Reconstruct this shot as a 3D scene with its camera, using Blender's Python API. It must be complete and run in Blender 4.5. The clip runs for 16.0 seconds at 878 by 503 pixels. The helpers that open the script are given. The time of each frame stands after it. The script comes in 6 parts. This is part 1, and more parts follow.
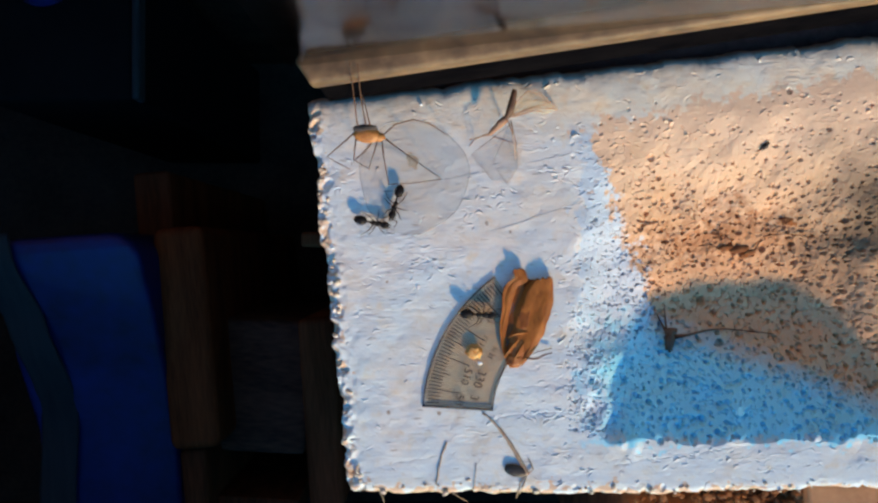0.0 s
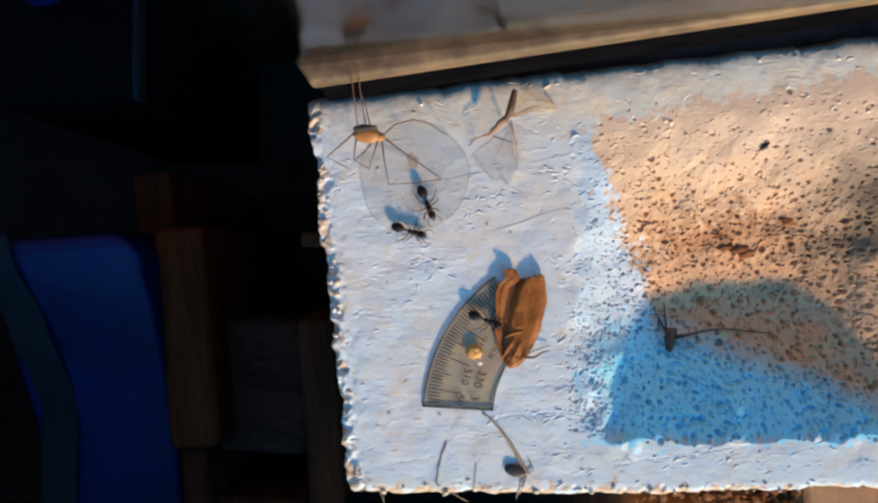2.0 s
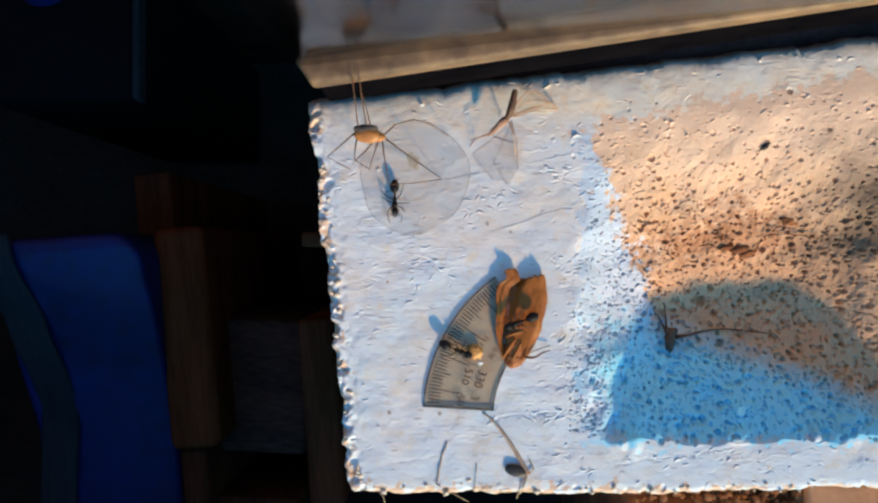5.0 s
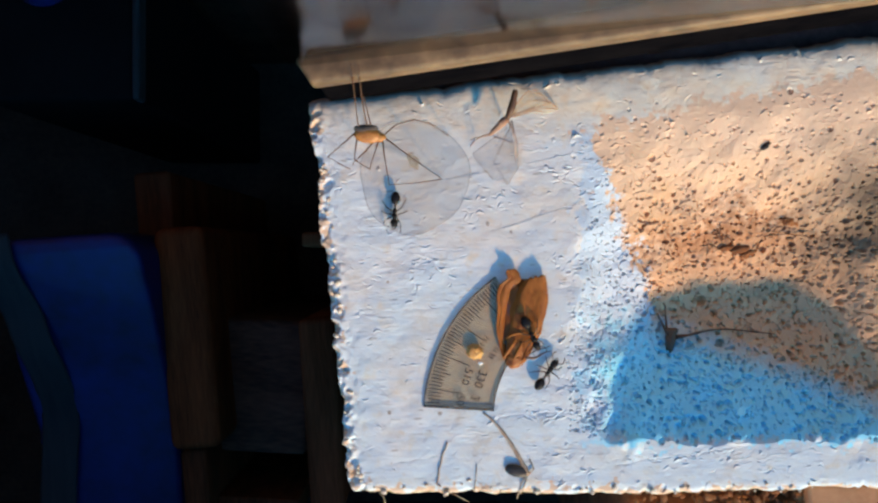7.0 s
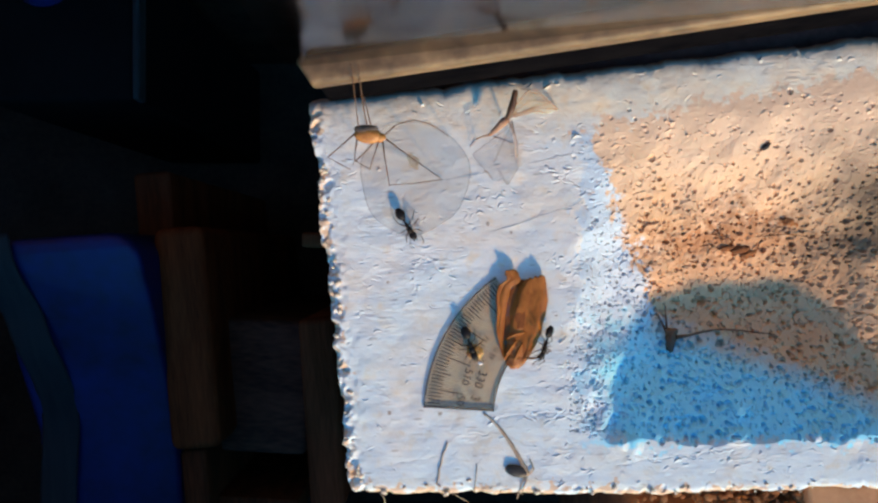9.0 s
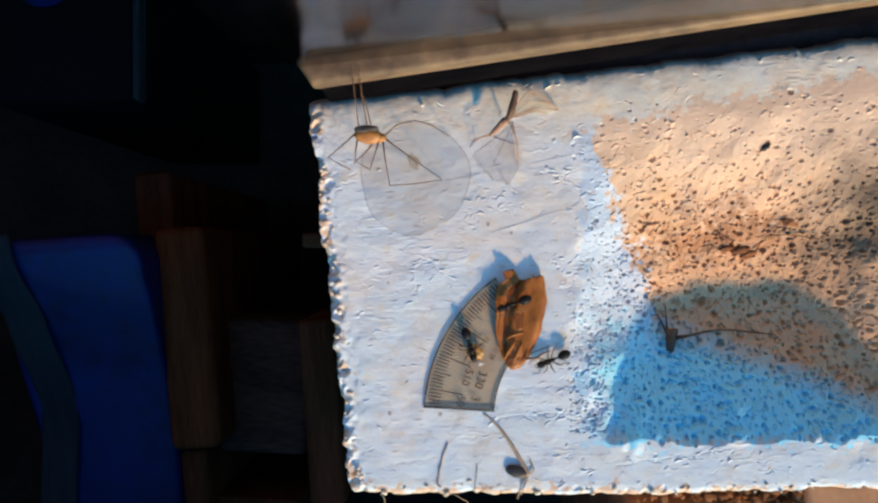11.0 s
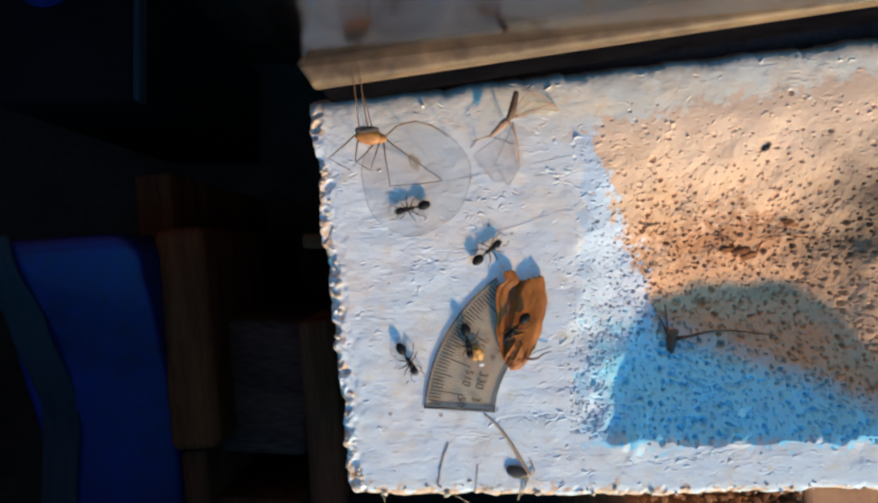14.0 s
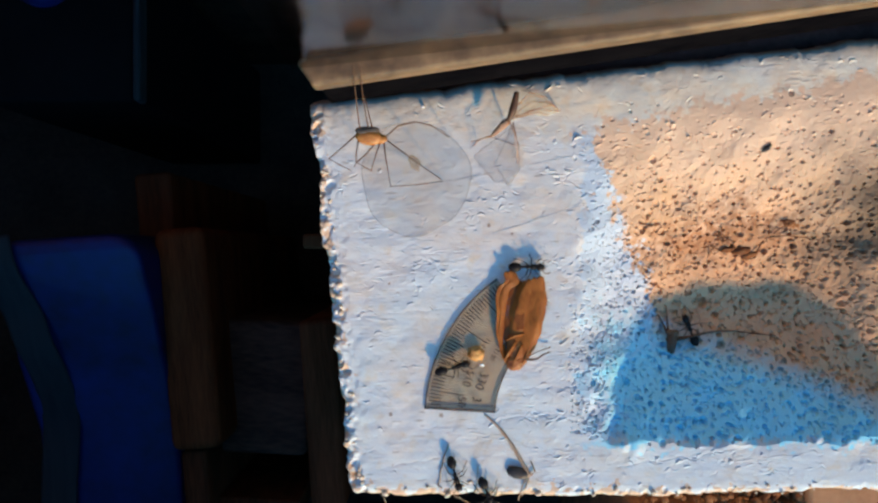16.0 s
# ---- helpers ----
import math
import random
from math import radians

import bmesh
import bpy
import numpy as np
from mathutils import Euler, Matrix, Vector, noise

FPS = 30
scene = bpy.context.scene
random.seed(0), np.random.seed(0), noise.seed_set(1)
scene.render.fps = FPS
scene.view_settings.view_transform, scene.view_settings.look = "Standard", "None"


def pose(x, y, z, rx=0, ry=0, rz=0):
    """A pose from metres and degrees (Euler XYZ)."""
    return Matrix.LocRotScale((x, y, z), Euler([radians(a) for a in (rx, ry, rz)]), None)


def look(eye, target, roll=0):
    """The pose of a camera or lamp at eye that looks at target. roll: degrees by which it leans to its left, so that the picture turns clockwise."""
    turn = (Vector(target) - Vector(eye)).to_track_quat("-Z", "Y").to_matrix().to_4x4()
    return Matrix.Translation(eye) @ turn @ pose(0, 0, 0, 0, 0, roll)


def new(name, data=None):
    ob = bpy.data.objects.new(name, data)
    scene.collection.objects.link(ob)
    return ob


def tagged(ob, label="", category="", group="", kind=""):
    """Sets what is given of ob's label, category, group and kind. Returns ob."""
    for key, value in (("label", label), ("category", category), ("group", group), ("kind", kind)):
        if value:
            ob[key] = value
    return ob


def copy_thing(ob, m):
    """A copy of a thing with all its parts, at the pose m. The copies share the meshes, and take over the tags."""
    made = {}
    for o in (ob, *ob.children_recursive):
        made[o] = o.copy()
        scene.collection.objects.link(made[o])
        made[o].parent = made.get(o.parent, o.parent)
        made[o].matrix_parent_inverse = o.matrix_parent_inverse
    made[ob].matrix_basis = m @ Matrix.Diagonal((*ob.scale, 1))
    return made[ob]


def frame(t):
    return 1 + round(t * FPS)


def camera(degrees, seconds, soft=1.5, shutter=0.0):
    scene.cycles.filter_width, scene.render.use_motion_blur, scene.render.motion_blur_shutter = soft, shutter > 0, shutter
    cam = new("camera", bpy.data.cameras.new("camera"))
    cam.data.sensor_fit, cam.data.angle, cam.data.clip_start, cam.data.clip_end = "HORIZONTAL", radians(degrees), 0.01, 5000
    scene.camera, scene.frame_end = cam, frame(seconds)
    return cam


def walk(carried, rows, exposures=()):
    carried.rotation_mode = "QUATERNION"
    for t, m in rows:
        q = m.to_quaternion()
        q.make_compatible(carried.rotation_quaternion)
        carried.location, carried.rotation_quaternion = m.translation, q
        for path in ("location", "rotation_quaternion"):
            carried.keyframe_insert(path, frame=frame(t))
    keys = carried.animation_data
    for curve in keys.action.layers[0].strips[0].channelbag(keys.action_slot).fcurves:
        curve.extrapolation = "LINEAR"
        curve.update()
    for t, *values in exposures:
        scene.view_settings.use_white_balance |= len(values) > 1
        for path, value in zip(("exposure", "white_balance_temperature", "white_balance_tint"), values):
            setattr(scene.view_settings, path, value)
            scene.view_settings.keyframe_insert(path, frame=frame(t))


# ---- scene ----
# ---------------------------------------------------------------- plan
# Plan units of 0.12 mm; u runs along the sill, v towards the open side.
U = 0.00012
FOV = 50.0
EYE = 784 / math.tan(radians(FOV / 2)) * U      # height of the eye over the sill
mm = 0.001


def at(u, v, h=0.0):
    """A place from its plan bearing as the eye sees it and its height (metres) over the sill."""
    k = (1 - h / EYE) * U
    return Vector(((u - 784) * k, (449.5 - v) * k, h))


# ---------------------------------------------------------------- camera
cam = camera(FOV, 16.0, soft=2.5, shutter=0.0)
DRIFT = [(0.0, 0, 0), (2.5, 0.2, 0), (4.0, 0.6, 0.1), (6.5, 1.3, 0.2), (9.0, 1.6, 0.8), (11.5, 2.1, 1.6),
         (13.5, 2.7, 2.4), (14.5, 3.3, 2.9), (16.0, 3.7, 3.5)]
walk(cam, [(t, pose(-du * U, dv * U, EYE)) for t, du, dv in DRIFT], exposures=[(0, -0.11), (2, -0.07), (3.5, 0.0), (6.5, 0.03), (12, 0.02), (13.5, -0.04), (16, -0.06)])

# ---------------------------------------------------------------- world and sun
SUN_AZ, SUN_EL = radians(25), radians(21)       # the sun stands over the open side, a little towards +x
to_sun = Vector((math.sin(SUN_AZ) * math.cos(SUN_EL), -math.cos(SUN_AZ) * math.cos(SUN_EL), math.sin(SUN_EL)))
world = bpy.data.worlds.new("world")
scene.world = world
world.use_nodes = True
wn = world.node_tree.nodes
sky = wn.new("ShaderNodeTexSky")
sky.sky_type, sky.sun_disc = "NISHITA", False
sky.sun_elevation, sky.sun_rotation = SUN_EL, math.pi - SUN_AZ
tint = wn.new("ShaderNodeMix")
tint.data_type, tint.blend_type = "RGBA", "MULTIPLY"
tint.inputs[0].default_value = 1.0
tint.inputs[7].default_value = (0.30, 1.18, 1.77, 1)
world.node_tree.links.new(sky.outputs[0], tint.inputs[6])
world.node_tree.links.new(tint.outputs[2], wn["Background"].inputs[0])
wn["Background"].inputs[1].default_value = 0.152
sun = new("sun", bpy.data.lights.new("sun", "SUN"))
sun.data.energy, sun.data.angle, sun.data.color = 4.8, radians(4.0), (1.0, 0.618, 0.28)
sun.matrix_basis = look(to_sun, (0, 0, 0))


# ---------------------------------------------------------------- materials
def nodes_of(name):
    m = bpy.data.materials.new(name)
    m.use_nodes = True
    return m, m.node_tree.nodes, m.node_tree.links, m.node_tree.nodes["Principled BSDF"]


def noise_node(n, l, co, scale, detail=4.0, rough=0.55):
    t = n.new("ShaderNodeTexNoise")
    t.inputs["Scale"].default_value, t.inputs["Detail"].default_value = scale, detail
    t.inputs["Roughness"].default_value = rough
    l.new(co, t.inputs["Vector"])
    return t


def ramp(n, l, fac, stops):
    r = n.new("ShaderNodeValToRGB")
    el = r.color_ramp.elements
    while len(el) < len(stops):
        el.new(0.5)
    for e, (p, c) in zip(el, stops):
        e.position, e.color = p, (*c, 1) if len(c) == 3 else c
    l.new(fac, r.inputs[0])
    return r


def math_node(n, l, op, a, b=0.0):
    m = n.new("ShaderNodeMath")
    m.operation = op
    for i, x in enumerate((a, b)):
        if isinstance(x, (int, float)):
            m.inputs[i].default_value = x
        else:
            l.new(x, m.inputs[i])
    return m.outputs[0]


def surface(name, dark, light, rough=0.6, big=60.0, fine=900.0, bump=0.3, depth=0.0003, metal=0.0, stretch=(1, 1, 1),
            coat=0.0, sss=0.0, spec=0.5):
    """Two scales of variation between two colours, with fine relief."""
    m, n, l, b = nodes_of(name)
    co = n.new("ShaderNodeTexCoord").outputs["Object"]
    mp = n.new("ShaderNodeMapping")
    mp.inputs["Scale"].default_value = stretch
    l.new(co, mp.inputs[0])
    n1 = noise_node(n, l, mp.outputs[0], big)
    n2 = noise_node(n, l, mp.outputs[0], fine, 6)
    mix = math_node(n, l, "ADD", math_node(n, l, "MULTIPLY", n1.outputs[0], 0.6), math_node(n, l, "MULTIPLY", n2.outputs[0], 0.4))
    c = ramp(n, l, mix, [(0.36, dark), (0.64, light)])
    l.new(c.outputs[0], b.inputs["Base Color"])
    r = math_node(n, l, "ADD", math_node(n, l, "MULTIPLY", n2.outputs[0], 0.3), rough - 0.15)
    l.new(r, b.inputs["Roughness"])
    b.inputs["Metallic"].default_value = metal
    b.inputs["Coat Weight"].default_value = coat
    b.inputs["Specular IOR Level"].default_value = spec
    if sss:
        b.inputs["Subsurface Weight"].default_value = sss
        b.inputs["Subsurface Radius"].default_value = (0.001, 0.0006, 0.0003)
    bp = n.new("ShaderNodeBump")
    bp.inputs["Strength"].default_value, bp.inputs["Distance"].default_value = bump, depth
    l.new(n2.outputs[0], bp.inputs["Height"])
    l.new(bp.outputs[0], b.inputs["Normal"])
    return m


def clear_plastic(name, colour, gloss_rough=0.08, haze=0.0):
    """Thin clear plastic: light passes with a tint, the face shines a little; haze: milky part."""
    m, n, l, b = nodes_of(name)
    n.remove(b)
    tr, gl, df = n.new("ShaderNodeBsdfTransparent"), n.new("ShaderNodeBsdfGlossy"), n.new("ShaderNodeBsdfDiffuse")
    m1, m2 = n.new("ShaderNodeMixShader"), n.new("ShaderNodeMixShader")
    tr.inputs[0].default_value = (*colour, 1)
    df.inputs[0].default_value = (0.74, 0.68, 0.60, 1)
    gl.inputs["Roughness"].default_value = gloss_rough
    co = n.new("ShaderNodeTexCoord").outputs["Object"]
    nz = noise_node(n, l, co, 300.0, 6)
    l.new(math_node(n, l, "MULTIPLY", nz.outputs[0], haze * 2), m1.inputs[0])
    l.new(tr.outputs[0], m1.inputs[1])
    l.new(df.outputs[0], m1.inputs[2])
    m2.inputs[0].default_value = 0.05
    l.new(m1.outputs[0], m2.inputs[1])
    l.new(gl.outputs[0], m2.inputs[2])
    l.new(m2.outputs[0], n["Material Output"].inputs[0])
    return m


def sill_material():
    """White paint on cellular concrete, stained ochre across the scooped hollow."""
    m, n, l, b = nodes_of("painted_concrete")
    co = n.new("ShaderNodeTexCoord").outputs["Object"]
    sep = n.new("ShaderNodeSeparateXYZ")
    l.new(co, sep.inputs[0])
    wob = noise_node(n, l, co, 130.0, 5, 0.6)
    wob2 = noise_node(n, l, co, 520.0, 3, 0.6)
    x = math_node(n, l, "MULTIPLY", sep.outputs[0], 1000)
    y = math_node(n, l, "MULTIPLY", sep.outputs[1], 1000)

    def side(px, py, nx, ny):
        # signed distance in mm from the line through (px, py) with the inward normal (nx, ny)
        return math_node(n, l, "ADD", math_node(n, l, "MULTIPLY", math_node(n, l, "SUBTRACT", x, px), nx),
                         math_node(n, l, "MULTIPLY", math_node(n, l, "SUBTRACT", y, py), ny))

    d = math_node(n, l, "SMOOTH_MIN", side(40.0, 29.3, 0.17, -0.985), side(39.6, 8.3, 0.62, 0.28))
    d.node.inputs[2].default_value = 7.0
    d = math_node(n, l, "ADD", d, math_node(n, l, "MULTIPLY", math_node(n, l, "SUBTRACT", wob.outputs[0], 0.5), 12.0))
    d = math_node(n, l, "ADD", d, math_node(n, l, "MULTIPLY", math_node(n, l, "SUBTRACT", wob2.outputs[0], 0.5), 7.5))
    mask = ramp(n, l, math_node(n, l, "ADD", math_node(n, l, "MULTIPLY", d, 0.13), 0.5), [(0.41, (0, 0, 0)), (0.60, (1, 1, 1))])
    # towards the open side the stain thins out into the blue shade tint
    low = math_node(n, l, "ADD", side(61.5, -21.0, 0.342, 0.94), math_node(n, l, "MULTIPLY", math_node(n, l, "SUBTRACT", wob2.outputs[0], 0.5), 6.0))
    thin = ramp(n, l, math_node(n, l, "ADD", math_node(n, l, "MULTIPLY", low, 0.11), 0.5), [(0.1, (0, 0, 0)), (0.9, (1, 1, 1))])
    # paint: white with faint dirt; stain: ochre with browner drifts
    p1 = noise_node(n, l, co, 75.0, 6, 0.65)
    paint = ramp(n, l, p1.outputs[0], [(0.30, (0.72, 0.64, 0.55)), (0.42, (0.79, 0.76, 0.73)), (0.55, (0.74, 0.77, 0.79)), (0.75, (0.82, 0.80, 0.76))])
    ms = n.new("ShaderNodeMapping")
    ms.inputs["Rotation"].default_value = (0, 0, radians(-5))
    ms.inputs["Scale"].default_value = (0.14, 1.0, 1.0)
    l.new(co, ms.inputs[0])
    stk = ramp(n, l, noise_node(n, l, ms.outputs[0], 420.0, 5, 0.65).outputs[0], [(0.36, (0.86, 0.89, 0.94)), (0.50, (1, 1, 1)), (0.68, (1.0, 0.97, 0.93))])
    # paint tone: warmer towards the wall, bluer towards the open side
    tone_across = math_node(n, l, "ADD", math_node(n, l, "MULTIPLY", noise_node(n, l, co, 34.0, 3, 0.5).outputs[0], 1.6), math_node(n, l, "MULTIPLY", y, -0.0085))
    big = ramp(n, l, math_node(n, l, "SUBTRACT", tone_across, 0.3), [(0.22, (1.0, 0.95, 0.89)), (0.50, (1, 1, 1)), (0.85, (0.92, 0.985, 1.0))])
    flecks = ramp(n, l, noise_node(n, l, ms.outputs[0], 1500.0, 2, 0.5).outputs[0], [(0.27, (0.62, 0.58, 0.55)), (0.34, (1, 1, 1))])
    tones = []
    d7 = math_node(n, l, "ADD", side(44.0, 25.5, 0.06, 0.998), math_node(n, l, "MULTIPLY", math_node(n, l, "SUBTRACT", wob.outputs[0], 0.5), 12.0))
    warm = ramp(n, l, math_node(n, l, "ADD", math_node(n, l, "MULTIPLY", d7, 0.06), 0.5), [(0.2, (1, 1, 1)), (0.8, (1.10, 1.01, 0.87))])
    peach = ramp(n, l, noise_node(n, l, co, 210.0, 4, 0.6).outputs[0], [(0.56, (1, 1, 1)), (0.72, (1.0, 0.88, 0.74))])
    # shade strip along the wall side, darkened into the paint colour
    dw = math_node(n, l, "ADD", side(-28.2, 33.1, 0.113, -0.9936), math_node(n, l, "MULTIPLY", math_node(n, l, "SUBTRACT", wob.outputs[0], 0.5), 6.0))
    edge_shade = ramp(n, l, math_node(n, l, "MULTIPLY", dw, 0.19), [(0.0, (0.30, 0.29, 0.29)), (0.35, (0.72, 0.70, 0.68)), (0.8, (1, 1, 1))])
    for a, c in ((paint.outputs[0], stk), (None, big), (None, flecks), (None, peach), (None, edge_shade), (None, warm)):
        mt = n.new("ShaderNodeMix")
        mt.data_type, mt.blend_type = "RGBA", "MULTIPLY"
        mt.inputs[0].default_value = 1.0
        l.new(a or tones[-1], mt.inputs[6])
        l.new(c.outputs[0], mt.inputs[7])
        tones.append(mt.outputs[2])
    vo = n.new("ShaderNodeTexVoronoi")
    vo.inputs["Scale"].default_value = 190.0
    l.new(co, vo.inputs["Vector"])
    sepc = n.new("ShaderNodeSeparateColor")
    l.new(vo.outputs["Color"], sepc.inputs[0])
    size = math_node(n, l, "MULTIPLY", math_node(n, l, "POWER", sepc.outputs[0], 6.0), 0.10)
    wobd = math_node(n, l, "ADD", vo.outputs["Distance"], math_node(n, l, "MULTIPLY", math_node(n, l, "SUBTRACT", wob2.outputs[0], 0.5), 0.25))
    speck = math_node(n, l, "MULTIPLY", math_node(n, l, "LESS_THAN", wobd, size), 0.75)
    mxp = n.new("ShaderNodeMix")
    mxp.data_type = "RGBA"
    l.new(speck, mxp.inputs[0])
    l.new(tones[-1], mxp.inputs[6])
    mxp.inputs[7].default_value = (0.30, 0.20, 0.13, 1)
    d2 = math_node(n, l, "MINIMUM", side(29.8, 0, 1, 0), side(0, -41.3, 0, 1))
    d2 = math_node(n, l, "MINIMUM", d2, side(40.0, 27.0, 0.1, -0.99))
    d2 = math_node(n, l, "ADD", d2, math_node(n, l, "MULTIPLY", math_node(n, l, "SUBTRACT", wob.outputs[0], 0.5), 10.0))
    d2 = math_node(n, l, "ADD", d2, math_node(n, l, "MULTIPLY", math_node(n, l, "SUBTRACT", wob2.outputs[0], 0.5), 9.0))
    shade_tint = ramp(n, l, math_node(n, l, "ADD", math_node(n, l, "MULTIPLY", d2, 0.14), 0.5), [(0.41, (0, 0, 0)), (0.66, (1, 1, 1))])
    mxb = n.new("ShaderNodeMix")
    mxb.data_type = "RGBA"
    l.new(shade_tint.outputs[0], mxb.inputs[0])
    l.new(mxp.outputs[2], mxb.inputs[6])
    # pale above; towards the open side the blue of shaded paint is coloured in
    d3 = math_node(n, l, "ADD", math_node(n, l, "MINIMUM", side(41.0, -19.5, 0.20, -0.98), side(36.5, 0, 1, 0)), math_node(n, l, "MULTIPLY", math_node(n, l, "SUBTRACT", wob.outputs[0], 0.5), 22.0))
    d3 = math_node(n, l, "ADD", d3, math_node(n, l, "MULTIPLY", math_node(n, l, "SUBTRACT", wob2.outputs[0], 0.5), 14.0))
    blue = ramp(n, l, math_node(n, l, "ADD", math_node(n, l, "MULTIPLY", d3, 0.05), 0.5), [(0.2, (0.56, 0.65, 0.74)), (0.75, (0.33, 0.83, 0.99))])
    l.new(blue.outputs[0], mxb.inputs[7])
    o1 = noise_node(n, l, co, 90.0, 6, 0.7)
    ochre = ramp(n, l, o1.outputs[0], [(0.28, (0.61, 0.345, 0.165)), (0.46, (0.68, 0.425, 0.25)), (0.70, (0.74, 0.495, 0.33))])
    # brown smear in the hollow's middle
    sm = math_node(n, l, "SUBTRACT", 1.0, math_node(n, l, "DIVIDE", math_node(n, l, "ADD",
         math_node(n, l, "ABSOLUTE", math_node(n, l, "MULTIPLY", math_node(n, l, "SUBTRACT", x, 66.0), 0.42)),
         math_node(n, l, "ABSOLUTE", math_node(n, l, "SUBTRACT", y, 2.0))), 13.0))
    smear = ramp(n, l, math_node(n, l, "ADD", sm, math_node(n, l, "MULTIPLY", math_node(n, l, "SUBTRACT", wob2.outputs[0], 0.5), 2.4)),
                 [(0.06, (0, 0, 0)), (0.72, (0.88, 0.88, 0.88))])
    mx0 = n.new("ShaderNodeMix")
    mx0.data_type = "RGBA"
    l.new(smear.outputs[0], mx0.inputs[0])
    # paler cream towards the wall
    d4 = math_node(n, l, "ADD", side(60.0, 20.0, 0.05, 0.99), math_node(n, l, "MULTIPLY", math_node(n, l, "SUBTRACT", wob.outputs[0], 0.5), 20.0))
    cream = ramp(n, l, math_node(n, l, "ADD", math_node(n, l, "MULTIPLY", d4, 0.05), 0.5), [(0.2, (0, 0, 0)), (0.75, (1, 1, 1))])
    mxc = n.new("ShaderNodeMix")
    mxc.data_type = "RGBA"
    l.new(cream.outputs[0], mxc.inputs[0])
    l.new(ochre.outputs[0], mxc.inputs[6])
    mxc.inputs[7].default_value = (0.82, 0.555, 0.375, 1)
    l.new(mxc.outputs[2], mx0.inputs[6])
    mx0.inputs[7].default_value = (0.38, 0.165, 0.065, 1)
    # redder ochre over the shaded zone, warming its shade in the colour
    d5 = math_node(n, l, "ADD", side(66.0, -1.5, 0.22, -0.97), math_node(n, l, "MULTIPLY", math_node(n, l, "SUBTRACT", wob.outputs[0], 0.5), 26.0))
    bare_and_shade = ramp(n, l, math_node(n, l, "ADD", math_node(n, l, "MULTIPLY", d5, 0.06), 0.5), [(0.2, (0, 0, 0)), (0.8, (0.9, 0.9, 0.9))])
    mxg = n.new("ShaderNodeMix")
    mxg.data_type = "RGBA"
    l.new(bare_and_shade.outputs[0], mxg.inputs[0])
    l.new(mx0.outputs[2], mxg.inputs[6])
    mxg.inputs[7].default_value = (0.72, 0.43, 0.24, 1)
    # darker grey-brown towards the far end of the hollow
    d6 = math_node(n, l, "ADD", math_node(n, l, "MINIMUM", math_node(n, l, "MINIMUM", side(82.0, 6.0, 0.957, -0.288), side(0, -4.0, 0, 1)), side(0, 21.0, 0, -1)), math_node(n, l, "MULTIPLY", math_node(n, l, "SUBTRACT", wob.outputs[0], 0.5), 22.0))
    far_brown = ramp(n, l, math_node(n, l, "ADD", math_node(n, l, "MULTIPLY", d6, 0.036), 0.5), [(0.2, (0, 0, 0)), (0.85, (0.9, 0.9, 0.9))])
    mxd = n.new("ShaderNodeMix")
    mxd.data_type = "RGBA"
    l.new(far_brown.outputs[0], mxd.inputs[0])
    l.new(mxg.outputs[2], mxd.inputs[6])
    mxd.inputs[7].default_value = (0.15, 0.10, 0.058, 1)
    mx = n.new("ShaderNodeMix")
    mx.data_type = "RGBA"
    l.new(math_node(n, l, "MULTIPLY", mask.outputs[0], thin.outputs[0]), mx.inputs[0])
    # grey cement shows where pores open through the paint
    att = n.new("ShaderNodeAttribute")
    att.attribute_name = "bare_and_shade"
    mxo = n.new("ShaderNodeMix")
    mxo.data_type = "RGBA"
    l.new(math_node(n, l, "MULTIPLY", att.outputs["Fac"], 0.6), mxo.inputs[0])
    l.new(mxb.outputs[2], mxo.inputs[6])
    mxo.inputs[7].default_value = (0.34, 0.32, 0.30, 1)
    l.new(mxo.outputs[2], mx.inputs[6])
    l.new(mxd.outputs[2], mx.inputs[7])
    # worn rims: cream, with the warm look of sunlight put into the colour
    dr = math_node(n, l, "MAXIMUM", side(0, -50.4, 0, -1), side(-27.0, 32.9, -0.9945, -0.1046))
    dr = math_node(n, l, "ADD", dr, math_node(n, l, "MULTIPLY", math_node(n, l, "SUBTRACT", wob2.outputs[0], 0.5), 7.0))
    dr = math_node(n, l, "ADD", dr, math_node(n, l, "MULTIPLY", math_node(n, l, "SUBTRACT", noise_node(n, l, co, 260.0, 3, 0.5).outputs[0], 0.55), 10.0))
    worn = ramp(n, l, math_node(n, l, "ADD", math_node(n, l, "MULTIPLY", dr, 0.5), 0.5), [(0.4, (0, 0, 0)), (0.75, (0.85, 0.85, 0.85))])
    mxw = n.new("ShaderNodeMix")
    mxw.data_type = "RGBA"
    l.new(worn.outputs[0], mxw.inputs[0])
    l.new(mx.outputs[2], mxw.inputs[6])
    mxw.inputs[7].default_value = (0.73, 0.47, 0.28, 1)
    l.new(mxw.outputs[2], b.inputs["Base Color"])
    b.inputs["Roughness"].default_value = 0.62
    b.inputs["Specular IOR Level"].default_value = 0.3
    f1 = noise_node(n, l, co, 1500.0, 5, 0.6)
    mp = n.new("ShaderNodeMapping")
    mp.inputs["Rotation"].default_value = (0, 0, radians(-5))
    mp.inputs["Scale"].default_value = (0.12, 1.0, 1.0)
    l.new(co, mp.inputs[0])
    brush = noise_node(n, l, mp.outputs[0], 900.0, 4, 0.6)
    bp = n.new("ShaderNodeBump")
    bp.inputs["Strength"].default_value, bp.inputs["Distance"].default_value = 0.25, 0.0002
    l.new(math_node(n, l, "ADD", f1.outputs[0], math_node(n, l, "MULTIPLY", brush.outputs[0], 0.8)), bp.inputs["Height"])
